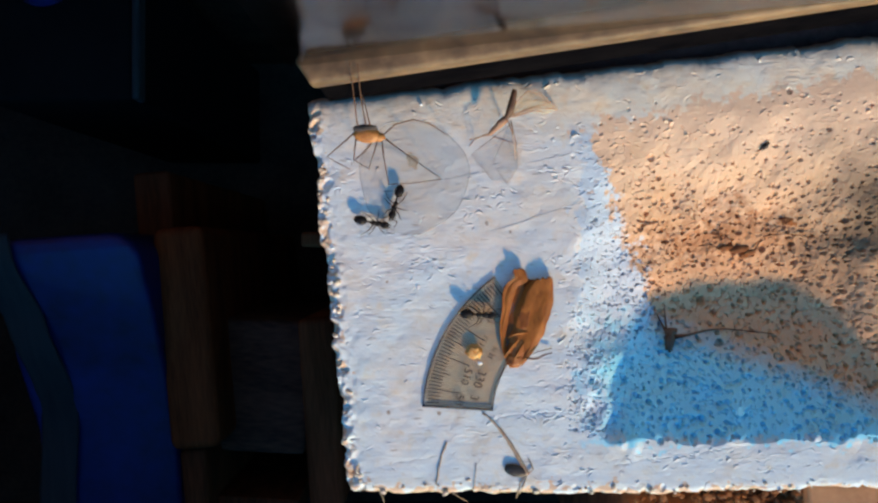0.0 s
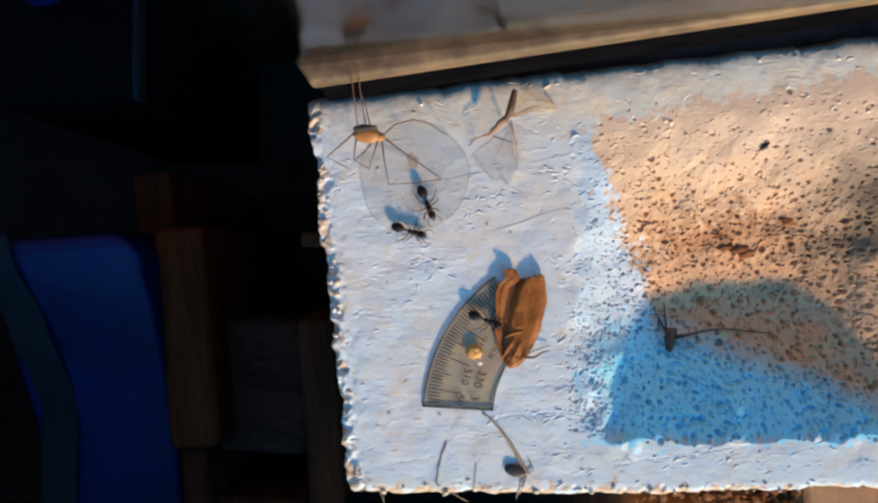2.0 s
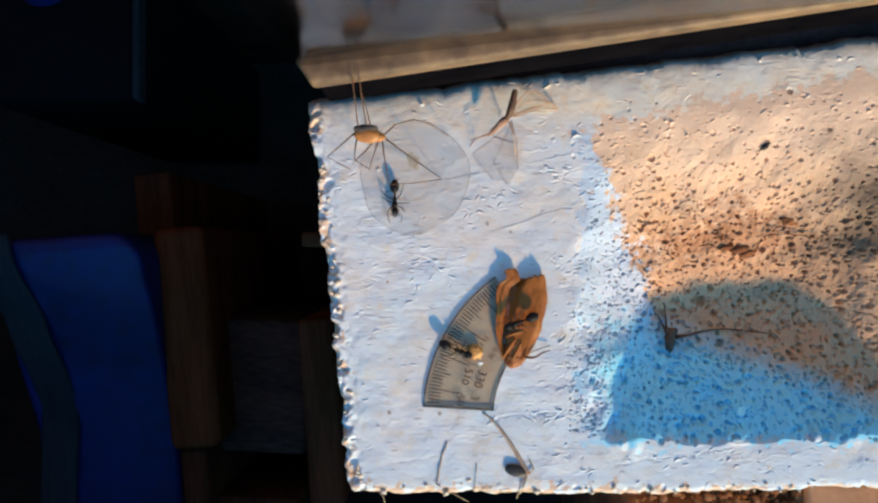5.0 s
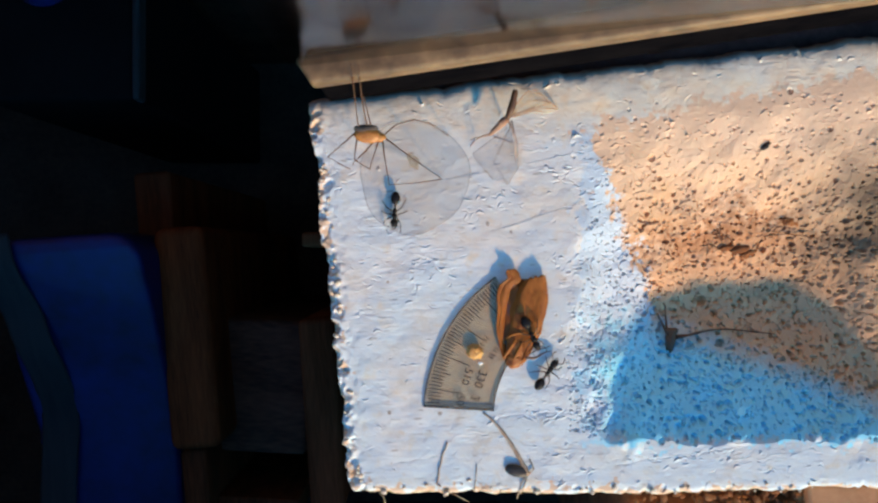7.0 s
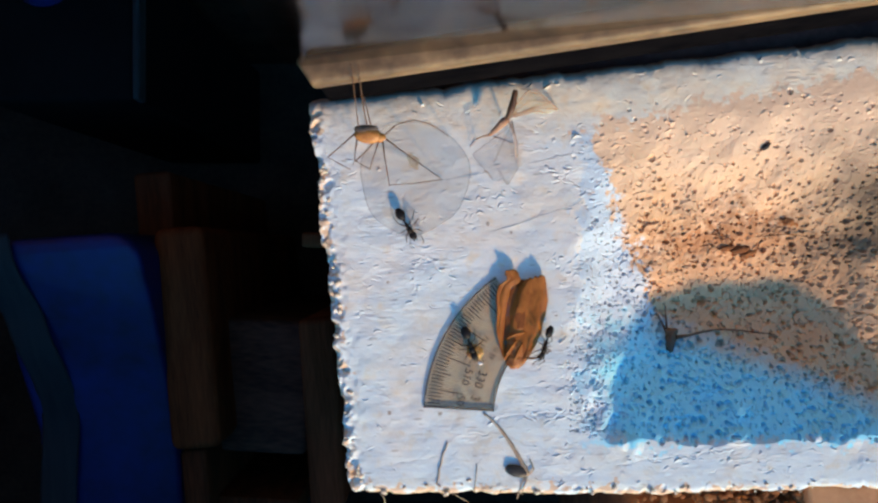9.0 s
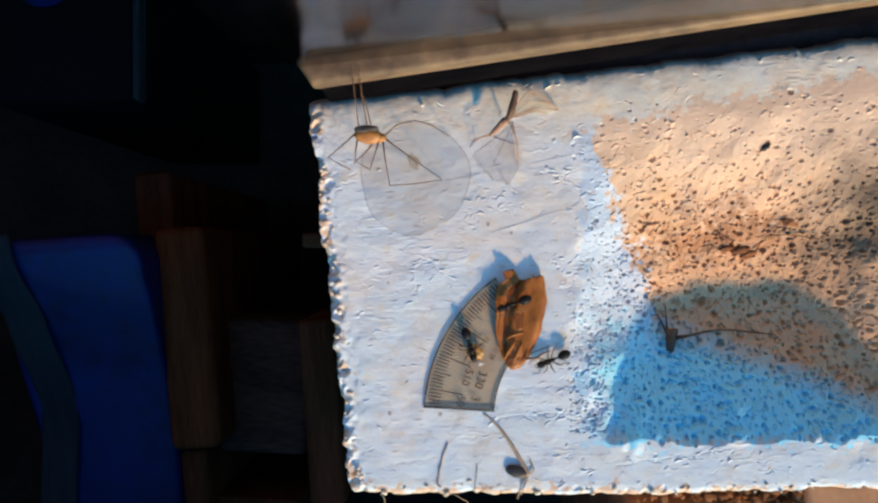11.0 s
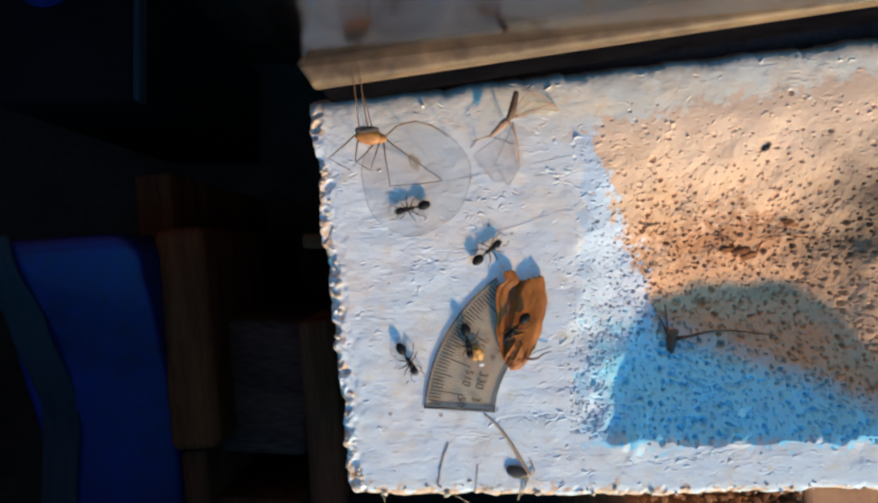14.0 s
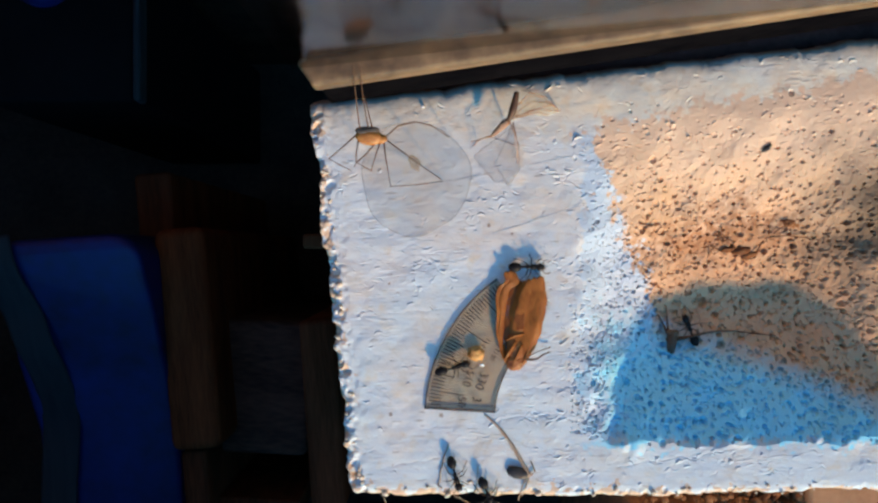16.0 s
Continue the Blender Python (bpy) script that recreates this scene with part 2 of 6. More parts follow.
    l.new(bp.outputs[0], b.inputs["Normal"])
    return m


M_SILL = sill_material()
# near-black, standing in for the shade on the rail's lower front
M_RAILD = surface("shade_black_rail_foot", (0.002, 0.002, 0.003), (0.007, 0.006, 0.007), 0.9, 60, 400, 0.5, spec=0.0)
M_RAIL = surface("rail_paint", (0.10, 0.056, 0.027), (0.31, 0.184, 0.090), 0.6, 55, 350, 0.5, stretch=(0.8, 1, 1))
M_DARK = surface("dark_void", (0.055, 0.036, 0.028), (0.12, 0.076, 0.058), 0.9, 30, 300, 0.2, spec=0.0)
M_JOINT = surface("dirty_joint", (0.06, 0.055, 0.055), (0.14, 0.128, 0.122), 0.9, 80, 500, 0.6, spec=0.0)
# near-black box material for the gap below the rail, replacing its shade
M_GAP = surface("dark_gap", (0.010, 0.010, 0.011), (0.03, 0.028, 0.028), 0.8, 60, 400, 0.3, spec=0.1)
M_BLUE = surface("blue_plastic", (0.001, 0.005, 0.045), (0.002, 0.017, 0.155), 0.5, 14, 160, 0.1)
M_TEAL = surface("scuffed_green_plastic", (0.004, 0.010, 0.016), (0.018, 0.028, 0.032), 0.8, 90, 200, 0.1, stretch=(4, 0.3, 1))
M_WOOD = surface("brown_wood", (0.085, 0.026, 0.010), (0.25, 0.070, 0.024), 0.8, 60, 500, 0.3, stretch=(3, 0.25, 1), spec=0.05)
# darkened copy of the brown wood, for boards low in the shade
M_DIMWOOD = surface("shaded_brown_wood", (0.055, 0.021, 0.010), (0.15, 0.051, 0.023), 0.9, 60, 500, 0.3, stretch=(3, 0.25, 1), spec=0.0)
M_DUSTY = surface("dusty_brown_wood", (0.065, 0.038, 0.029), (0.20, 0.100, 0.066), 0.9, 50, 400, 0.4, stretch=(0.4, 1.5, 1), spec=0.0)
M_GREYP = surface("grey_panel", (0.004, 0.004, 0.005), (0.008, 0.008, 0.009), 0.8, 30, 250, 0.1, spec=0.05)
M_ANT = surface("ant_chitin", (0.008, 0.006, 0.006), (0.016, 0.011, 0.009), 0.5, 300, 3000, 0.2, 0.00005, spec=0.22)
M_ANTLEG = surface("ant_leg_chitin", (0.02, 0.01, 0.008), (0.05, 0.025, 0.015), 0.4, 300, 3000, 0.1, 0.00005)
M_WING = surface("moth_wing", (0.21, 0.062, 0.009), (0.45, 0.150, 0.024), 0.45, 160, 1100, 0.5, 0.0002, stretch=(1.3, 0.7, 1), spec=0.3)
M_WINGD = surface("moth_wing_dark", (0.12, 0.036, 0.006), (0.28, 0.085, 0.015), 0.45, 130, 1100, 0.5, 0.0002, stretch=(1.3, 0.7, 1), spec=0.3)
M_MOTHB = surface("moth_body", (0.18, 0.05, 0.011), (0.50, 0.18, 0.045), 0.36, 200, 1500, 0.6, 0.0003, coat=0.0, spec=0.3)
M_AMBER = surface("dry_amber_chitin", (0.34, 0.11, 0.022), (0.60, 0.25, 0.06), 0.45, 300, 2000, 0.4, 0.0001)
M_LEG = surface("dry_leg_chitin", (0.065, 0.027, 0.012), (0.16, 0.068, 0.027), 0.5, 300, 2000, 0.2, 0.0001)
M_GREYB = surface("shaded_dry_chitin", (0.09, 0.068, 0.050), (0.21, 0.155, 0.11), 0.6, 300, 2000, 0.4, 0.0001)
M_HUSK = surface("pale_husk", (0.30, 0.14, 0.075), (0.52, 0.30, 0.19), 0.6, 300, 2000, 0.3, 0.0001)
M_THREAD = surface("grey_thread", (0.34, 0.36, 0.40), (0.50, 0.51, 0.54), 0.8, 300, 2000, 0.3, 0.0001)
M_SMEAR = clear_plastic("brown_smear", (0.97, 0.925, 0.86), 0.5, 0.02)
M_STRAW = surface("dry_straw", (0.30, 0.19, 0.12), (0.60, 0.45, 0.31), 0.7, 200, 1600, 0.4, 0.0001)
M_BLACK = surface("black_seed", (0.02, 0.017, 0.016), (0.08, 0.06, 0.048), 0.5, 300, 2000, 0.5, 0.0001)
M_CRUMB = surface("yellow_crumb", (0.50, 0.20, 0.04), (0.84, 0.48, 0.15), 0.5, 500, 2500, 0.6, 0.0003, sss=0.2)
M_CHIP = surface("plaster_chip", (0.62, 0.44, 0.29), (0.80, 0.70, 0.58), 0.8, 200, 1500, 0.5, 0.0002)
# near-white base colour in place of the glints on two tiny bits
M_GLINT = surface("glint_white", (0.85, 0.85, 0.85), (0.95, 0.95, 0.95), 0.3, 300, 2000, 0.1, 0.0001)
M_SOIL = surface("rusty_soil", (0.10, 0.035, 0.012), (0.34, 0.14, 0.05), 0.95, 120, 900, 0.9, 0.0006)
M_TAN = surface("tan_board", (0.40, 0.18, 0.08), (0.56, 0.29, 0.14), 0.7, 60, 700, 0.3)
M_INK = surface("printed_ink", (0.012, 0.012, 0.014), (0.035, 0.035, 0.04), 0.7, 400, 2000, 0.1, 0.00002)
M_PROT = clear_plastic("clear_scale_plastic", (0.92, 0.845, 0.745), 0.12, 0.05)
M_PEDGE = clear_plastic("cut_plastic_edge", (0.45, 0.46, 0.52), 0.2, 0.06)
M_BEVEL = clear_plastic("bevelled_plastic", (0.80, 0.82, 0.88), 0.2, 0.03)
M_DISC = clear_plastic("thin_clear_film", (0.94, 0.935, 0.93), 0.25, 0.02)
M_FLYWING = clear_plastic("dry_fly_wing", (0.992, 0.987, 0.98), 0.4, 0.003)
M_TANWING = clear_plastic("tan_fly_wing", (0.97, 0.90, 0.80), 0.4, 0.06)
M_RING = clear_plastic("film_rim", (0.83, 0.82, 0.82), 0.3, 0.05)


def glass_material(name, gloss):
    """Dusty window glass: most light passes, the outer face mirrors a part of it."""
    m, n, l, b = nodes_of(name)
    n.remove(b)
    tr, gl, mx = n.new("ShaderNodeBsdfTransparent"), n.new("ShaderNodeBsdfGlossy"), n.new("ShaderNodeMixShader")
    tr.inputs[0].default_value = (0.85, 0.88, 0.88, 1)
    co = n.new("ShaderNodeTexCoord").outputs["Object"]
    nz = noise_node(n, l, co, 70.0, 6)
    dust = ramp(n, l, nz.outputs[0], [(0.3, (0.72, 0.76, 0.86)), (0.7, (1.0, 1.0, 1.0))])
    l.new(dust.outputs[0], gl.inputs["Color"])
    gl.inputs["Roughness"].default_value = 0.10
    mx.inputs[0].default_value = gloss
    l.new(tr.outputs[0], mx.inputs[1])
    l.new(gl.outputs[0], mx.inputs[2])
    l.new(mx.outputs[0], n["Material Output"].inputs[0])
    return m


M_GLASS = glass_material("window_glass", 0.22)
M_GLASSB = glass_material("window_glass_back", 0.0)


# ---------------------------------------------------------------- mesh helpers
def part(name, bm, material, parent=None, label="", smooth=True):
    """One bmesh as one mesh object, under a thing or a part of it."""
    me = bpy.data.meshes.new(name)
    bm.to_mesh(me)
    bm.free()
    me.materials.append(material)
    if smooth:
        me.polygons.foreach_set("use_smooth", [True] * len(me.polygons))
    ob = new(name, me)
    if parent:
        ob.parent = parent
    return tagged(ob, label)


def thing(name, m, label, category, group="", kind=""):
    ob = new(name)
    ob.empty_display_size = 0.002
    ob.matrix_basis = m
    return tagged(ob, label, category, group, kind)


def box_into(bm, lo, hi, bevel=0.0):
    r = bmesh.ops.create_cube(bm, size=1.0)
    c, s = [(a + b) / 2 for a, b in zip(lo, hi)], [b - a for a, b in zip(lo, hi)]
    for v in r["verts"]:
        v.co = Vector((v.co.x * s[0] + c[0], v.co.y * s[1] + c[1], v.co.z * s[2] + c[2]))
    if bevel:
        es = list({e for v in r["verts"] for e in v.link_edges})
        bmesh.ops.bevel(bm, geom=es, offset=bevel, segments=3, profile=0.5, affect="EDGES")
    return bm


def tube_into(bm, pts, radii, sides=7):
    """A tapered tube through points."""
    pts = [Vector(p) for p in pts]
    rings = []
    for i, p in enumerate(pts):
        d = (pts[min(i + 1, len(pts) - 1)] - pts[max(i - 1, 0)]).normalized()
        a = d.cross(Vector((0, 0, 1)))
        if a.length < 1e-3:
            a = d.cross(Vector((0, 1, 0)))
        a.normalize()
        b = d.cross(a).normalized()
        r = radii[i] if isinstance(radii, (list, tuple)) else radii
        rings.append([bm.verts.new(p + (a * math.cos(k * 2 * math.pi / sides) + b * math.sin(k * 2 * math.pi / sides)) * r)
                      for k in range(sides)])
    for r0, r1 in zip(rings, rings[1:]):
        for k in range(sides):
            bm.faces.new((r0[k], r0[(k + 1) % sides], r1[(k + 1) % sides], r1[k]))
    bm.faces.new(rings[0][::-1])
    bm.faces.new(rings[-1])
    return bm


def curve_pts(pts, n=5):
    """Catmull-Rom points through a polyline."""
    p = [Vector(q) for q in pts]
    p = [p[0] * 2 - p[1]] + p + [p[-1] * 2 - p[-2]]
    out = []
    for i in range(1, len(p) - 2):
        for k in range(n):
            t = k / n
            out.append(0.5 * (2 * p[i] + (p[i + 1] - p[i - 1]) * t + (2 * p[i - 1] - 5 * p[i] + 4 * p[i + 1] - p[i + 2]) * t * t
                              + (3 * p[i] - p[i - 1] - 3 * p[i + 1] + p[i + 2]) * t ** 3))
    return out + [p[-2]]


def blob_into(bm, centre, size, seed=0, rough=0.0, freq=2.0, sub=2, turn=0.0):
    """A rounded body; rough pushes it out of shape."""
    r = bmesh.ops.create_icosphere(bm, subdivisions=sub, radius=1.0)
    rot = Matrix.Rotation(turn, 3, "Z")
    for v in r["verts"]:
        k = 1 + rough * noise.noise(v.co * freq + Vector((seed * 3.7, seed * 1.3, 0)))
        v.co = rot @ Vector((v.co.x * size[0] * k, v.co.y * size[1] * k, v.co.z * size[2] * k)) + Vector(centre)
    return bm


def spread(n0, n1, cells0, cells1, rng):
    """Smooth random field, n0 x n1 samples, from a coarse grid of random values."""
    g = rng.standard_normal((cells0 + 3, cells1 + 3))
    a, b = np.linspace(0, cells0, n0), np.linspace(0, cells1, n1)
    i, j = np.minimum(a.astype(int), cells0 - 1), np.minimum(b.astype(int), cells1 - 1)
    fa, fb = a - i, b - j
    fa, fb = fa * fa * (3 - 2 * fa), fb * fb * (3 - 2 * fb)
    g00, g10, g01, g11 = g[np.ix_(i, j)], g[np.ix_(i + 1, j)], g[np.ix_(i, j + 1)], g[np.ix_(i + 1, j + 1)]
    fa, fb = fa[:, None], fb[None, :]
    return (g00 * (1 - fa) + g10 * fa) * (1 - fb) + (g01 * (1 - fa) + g11 * fa) * fb


# ---------------------------------------------------------------- the sill
def ss(x, a, b):
    t = np.clip((x - a) / (b - a), 0, 1)
    return t * t * (3 - 2 * t)


def hollow(u, v):
    """Depth, in plan units, of the scooped hollow at true plan places."""
    f = 0.52 - 0.2 * ss(v, 560, 720)
    lip = 40 * ss(v, 600, 690)
    left = f * ss(u, 1016 + lip, 1122 + 0.5 * lip) + (1 - f) * ss(u, 1050, 1280)
    right = 1 - ss(u, 1405, 1790)
    top = ss(v, 215 - (u - 1040) * 0.11, 560)
    cap = HOLLOW * left * right * top
    bank = np.maximum(788 - v, 0) * 0.60
    k = np.clip(0.5 + 0.5 * (bank - cap) / 26, 0, 1)
    return np.maximum(bank * (1 - k) + cap * k - 26 * k * (1 - k), 0)


HOLLOW = 128.0


def sill_height(u, v):
    """Height (metres) of the sill's rough mean surface, for things that lie on it."""
    return -float(hollow(np.float64(u), np.float64(v))) * U


def build_sill():
    rng = np.random.default_rng(7)
    nu, nv = 1300, 800
    a = np.linspace(0, 1, nu)[:, None] * np.ones((1, nv))
    b = np.ones((nu, 1)) * np.linspace(0, 1, nv)[None, :]
    edge = lambda n, c, s: spread(n, 1, c, 1, rng)[:, 0] * s
    # outline: the wall side, the open side and the broken end
    u_end = 549 + 74 * b[0] + 15 * np.clip((b[0] - 0.95) / 0.05, 0, 1) ** 2 + edge(nv, 57, 1.8) + edge(nv, 19, 3.0) + edge(nv, 110, 0.9)
    u = u_end[None, :] * (1 - a) + 1760 * a
    v_wall = 174 - (u - 549) * 0.1135 + (edge(nu, 60, 2.0) + edge(nu, 180, 0.6))[:, None]
    v_open = 880 + (u - 620) * 0.006 - 9 * ss(u, 1180, 1320) - 6 * ss(u, 1425, 1450) + (edge(nu, 41, 1.5) + edge(nu, 130, 0.9))[:, None]
    v = v_wall * (1 - b) + v_open * b
    n1 = spread(nu, nv, 26, 16, rng) * 8 + spread(nu, nv, 80, 50, rng) * 1.2
    n2 = spread(nu, nv, 26, 16, rng) * 9 + spread(nu, nv, 80, 50, rng) * 1.6
    h = -hollow(u + n1, v + n2)
    inpit = np.clip(-h / 60, 0, 1) * (u < 1700)
    # brushed paint: strokes along the sill, soft swells, fine grit
    h += spread(nu, nv, 40, 26, rng) * 0.6 * (1 + 0.2 * inpit)
    st = spread(nu, nv, 46, 210, rng) + 0.7 * spread(nu, nv, 130, 260, rng)
    patch = np.clip(spread(nu, nv, 16, 12, rng) * 0.8 + 0.35, 0, 1.3)
    h += np.clip(np.abs(st) - 0.9, 0, 1.1) * 0.36 * patch * (1 - inpit)
    h += spread(nu, nv, 250, 150, rng) * 0.10 * (1 + 3.5 * inpit)
    h += spread(nu, nv, 120, 75, rng) * 0.13 * (1 + 4 * inpit)
    # curled flakes, thin strokes and pimples in the paint
    SPOTS = ((960, 742, 60, 7), (1035, 440, 22, 60), (1010, 300, 40, 60), (1220, 815, 120, 14), (1010, 650, 30, 50), (640, 480, 30, 120), (880, 370, 45, 20), (770, 480, 30, 25))
    for k in range(900):
        cu, cv = rng.uniform(562, 1590), rng.uniform(95, 876)
        if k % 5 < 2:
            au, av, su, sv = SPOTS[k // 5 % len(SPOTS)]
            cu, cv = rng.normal(au, su), rng.normal(av, sv)
        ru, rv = rng.uniform(2.0, 7.5), rng.uniform(0.9, 1.7)
        if k % 9 == 0:
            ru, rv = rng.uniform(2.2, 4.5), rng.uniform(1.8, 3.0)
        s = np.interp(cu, [560, 800, 1020, 1060], [0.9, 0.65, 1.0, 0.9]) * rng.gamma(1.8, 0.55) * rng.choice([1, 1, -1])
        ang, bend = rng.normal(0.12, 0.45), rng.normal(0, 0.07)
        i0, i1 = np.searchsorted(u[:, nv // 2], [cu - 14, cu + 14])
        lo = max(i0 - 40, 0)
        mid = v[min((i0 + i1) // 2, nu - 1)]
        j0, j1 = np.searchsorted(mid, [cv - 16, cv + 16])
        w = (slice(lo, i1 + 40), slice(j0, j1))
        x, y = u[w] - cu, v[w] - cv
        p, q = x * math.cos(ang) - y * math.sin(ang), x * math.sin(ang) + y * math.cos(ang)
        q = q - bend * p * p + 0.5 * np.sin(p * 0.9 + k)
        h[w] += s * np.exp(-((p / ru) ** 2 + (q / rv) ** 2) ** 2) - 0.5 * s * np.exp(-((p / ru) ** 2 + ((q + 2.2 * rv) / rv) ** 2) ** 2)
    # long scratches in the paint
    for ua, va, ub, vb, dep in ((885, 744, 1045, 734, 1.0), (650, 560, 800, 548, 0.7),
                                (905, 520, 1030, 512, 0.9), (930, 690, 1020, 688, 0.8), (1100, 830, 1300, 800, 1.0), (690, 830, 780, 815, 0.7)):
        du2, dv2 = ub - ua, vb - va
        t = np.clip(((u - ua) * du2 + (v - va) * dv2) / (du2 ** 2 + dv2 ** 2), 0, 1)
        d2 = (u - ua - t * du2) ** 2 + (v - va - t * dv2 - 1.5 * np.sin(t * 19)) ** 2
        h -= 0.6 * dep * np.exp(-d2 / 4.5) * (0.75 + 0.25 * np.sin(t * 17 + ua))
    # small slanting pimples in the stained plaster
    for k in range(620):
        cu, cv = rng.uniform(1045, 1620), rng.uniform(165, 520)
        if cv < 215 - (cu - 1040) * 0.11:
            continue
        ru, rv = rng.uniform(2.2, 5.0), rng.uniform(1.1, 2.0)
        s, ang = rng.gamma(2.0, 0.6) * rng.choice([1, 1, -1]), rng.normal(0.45, 0.3)
        i0, i1 = np.searchsorted(u[:, nv // 2], [cu - 10, cu + 10])
        mid = v[min((i0 + i1) // 2, nu - 1)]
        j0, j1 = np.searchsorted(mid, [cv - 12, cv + 12])
        w = (slice(max(i0 - 40, 0), i1 + 40), slice(j0, j1))
        x, y = u[w] - cu, v[w] - cv
        p, q = x * math.cos(ang) - y * math.sin(ang), x * math.sin(ang) + y * math.cos(ang)
        h[w] += s * np.exp(-((p / ru) ** 2 + (q / rv) ** 2) ** 1.5)
    # pores of the bare cellular concrete: they open through the paint
    count = 0
    bare_and_shade = np.zeros_like(h)
    while count < 4300:
        cu, cv = rng.uniform(1020, 1640), rng.uniform(150, 800)
        dens = ss(np.float64(cu), 1020, 1075) * (0.19 + 0.81 * ss(np.float64(cv), 230, 430)) * ss(np.float64(cv), 170 - (cu - 1040) * 0.08, 230) * (1 - ss(np.float64(cv), 770, 800))
        if count % 12 == 0:
            cu, cv = rng.uniform(1012, 1080), rng.uniform(540, 772)
        elif rng.random() > dens:
            continue
        count += 1
        r = (rng.gamma(1.9, 0.62) + 1.15) * np.interp(cv, [200, 420, 540, 640], [0.92, 1.0, 1.0, 1.18]) * np.interp(cu, [1025, 1110, 1160], [0.62, 0.85, 1.0])
        dep = r * rng.uniform(0.9, 3.2) * np.interp(cu, [1040, 1150], [0.6, 1.0]) * np.interp(cv, [200, 430, 560, 640], [0.4, 0.7, 0.72, 0.8])
        i0, i1 = np.searchsorted(u[:, nv // 2], [cu - 2.2 * r, cu + 2.2 * r])
        w = slice(max(i0 - 40, 0), i1 + 40)
        mid = v[(i0 + i1) // 2 if i1 < nu else nu - 1]
        j0, j1 = np.searchsorted(mid, [cv - 2.4 * r - 3, cv + 2.4 * r + 3])
        w = (w, slice(j0, j1))
        x, y = (u[w] - cu) / r, (v[w] - cv) / (r * rng.uniform(0.75, 1.1))
        pit = np.exp(-(x * x + y * y) ** 4)
        h[w] -= dep * pit
        bare_and_shade[w] = np.maximum(bare_and_shade[w], pit * rng.uniform(0.1, 0.95) ** 1.5 * float(1 - 0.85 * ss(cv, 560, 640)))
    # lumps of paint at the lip of the hollow
    for cu, cv, ru, rv, s in ((1316, 776, 22, 15, 9), (1132, 792, 12, 20, 6), (1112, 786, 9, 16, 5), (1460, 778, 9, 8, 4), (1240, 790, 16, 7, 3)):
        h += s * np.exp(-(((u - cu) / ru) ** 2 + ((v - cv) / rv) ** 2) ** 1.5)
    # worn rims: the broken end and the open edge fall away in crumbs
    wear = np.exp(-(u - u_end[None, :]) / 14.0)
    h += wear * (spread(nu, nv, 170, 83, rng) * 2.4 + spread(nu, nv, 90, 31, rng) * 4.2 - 2.4) - 5 * np.exp(-(u - u_end[None, :]) / 4.0)
    wo = np.exp(-(v_open - v) / 9.0)
    h += wo * (spread(nu, nv, 117, 150, rng) * 0.5 + spread(nu, nv, 47, 150, rng) * 0.6 - 0.4) - 6 * np.exp(-(v_open - v) / 4.5)
    for k in range(105):
        if k < 80:
            cv = rng.uniform(190, 875)
            cu = 549 + 74 * (cv - 174) / 706 + abs(rng.normal(0, 9))
        else:
            cu, cv = rng.uniform(640, 1560), 880 - abs(rng.normal(0, 6))
        r = min(rng.gamma(2.2, 1.9) + 2.5, 12.0 if k < 80 else 5.0)
        s = r * rng.choice([rng.uniform(0.15, 0.45), -rng.uniform(0.4, 1.0), -rng.uniform(0.4, 1.0)])
        i0, i1 = np.searchsorted(u[:, nv // 2], [cu - 60, cu + 60])
        w = slice(i0, i1)
        p, q = (u[w] - cu) / r, (v[w] - cv) / (r * rng.uniform(0.6, 1.4))
        h[w] += s * np.exp(-(p * p + q * q + 0.5 * p * q) ** 2)
    h -= 22 * np.exp(-(v - v_wall) / 3.5) + 19 * np.exp(-(v - v_wall) / 10.0)
    x, y, z = (u - 784) * U, (449.5 - v) * U, h * U
    # turned-down sides
    top = np.stack([x, y, z], -1)

    verts = top.reshape(-1, 3)
    idx = np.arange(nu * nv).reshape(nu, nv)
    faces = np.stack([idx[:-1, :-1], idx[:-1, 1:], idx[1:, 1:], idx[1:, :-1]], -1).reshape(-1, 4)
    ring = np.concatenate([idx[0, :], idx[1:, -1], idx[-1, -2::-1], idx[-2:0:-1, 0]])
    low = verts[ring].copy()
    low[:, 2] = -0.40
    base = len(verts)
    verts = np.concatenate([verts, low])
    k = np.arange(len(ring))
    kn = (k + 1) % len(ring)
    sk = np.stack([ring, base + k, base + kn, ring[kn]], -1)
    faces = np.concatenate([faces, sk])
    me = bpy.data.meshes.new("window_sill")
    me.from_pydata(verts.tolist(), [], faces.tolist())
    me.polygons.foreach_set("use_smooth", [True] * (len(faces) - len(sk)) + [False] * len(sk))
    me.attributes.new("bare_and_shade", "FLOAT", "POINT").data.foreach_set("value", np.concatenate([bare_and_shade.ravel(), np.zeros(len(low))]))
    me.materials.append(M_SILL)
    ob = new("window_sill", me)
    return tagged(ob, "white-painted cellular concrete sill with an ochre-stained porous hollow", "window sill", kind="structure")


build_sill()

# ---------------------------------------------------------------- window, walls
SLOPE = math.atan(0.118)
window = thing("window_1", Matrix.Translation(at(640, 158)) @ Matrix.Rotation(SLOPE, 4, "Z"),
               "window with a tan painted bottom rail and a dusty glass pane behind the sill", "window", kind="structure")
x0, x1 = -72 * U, 0.20
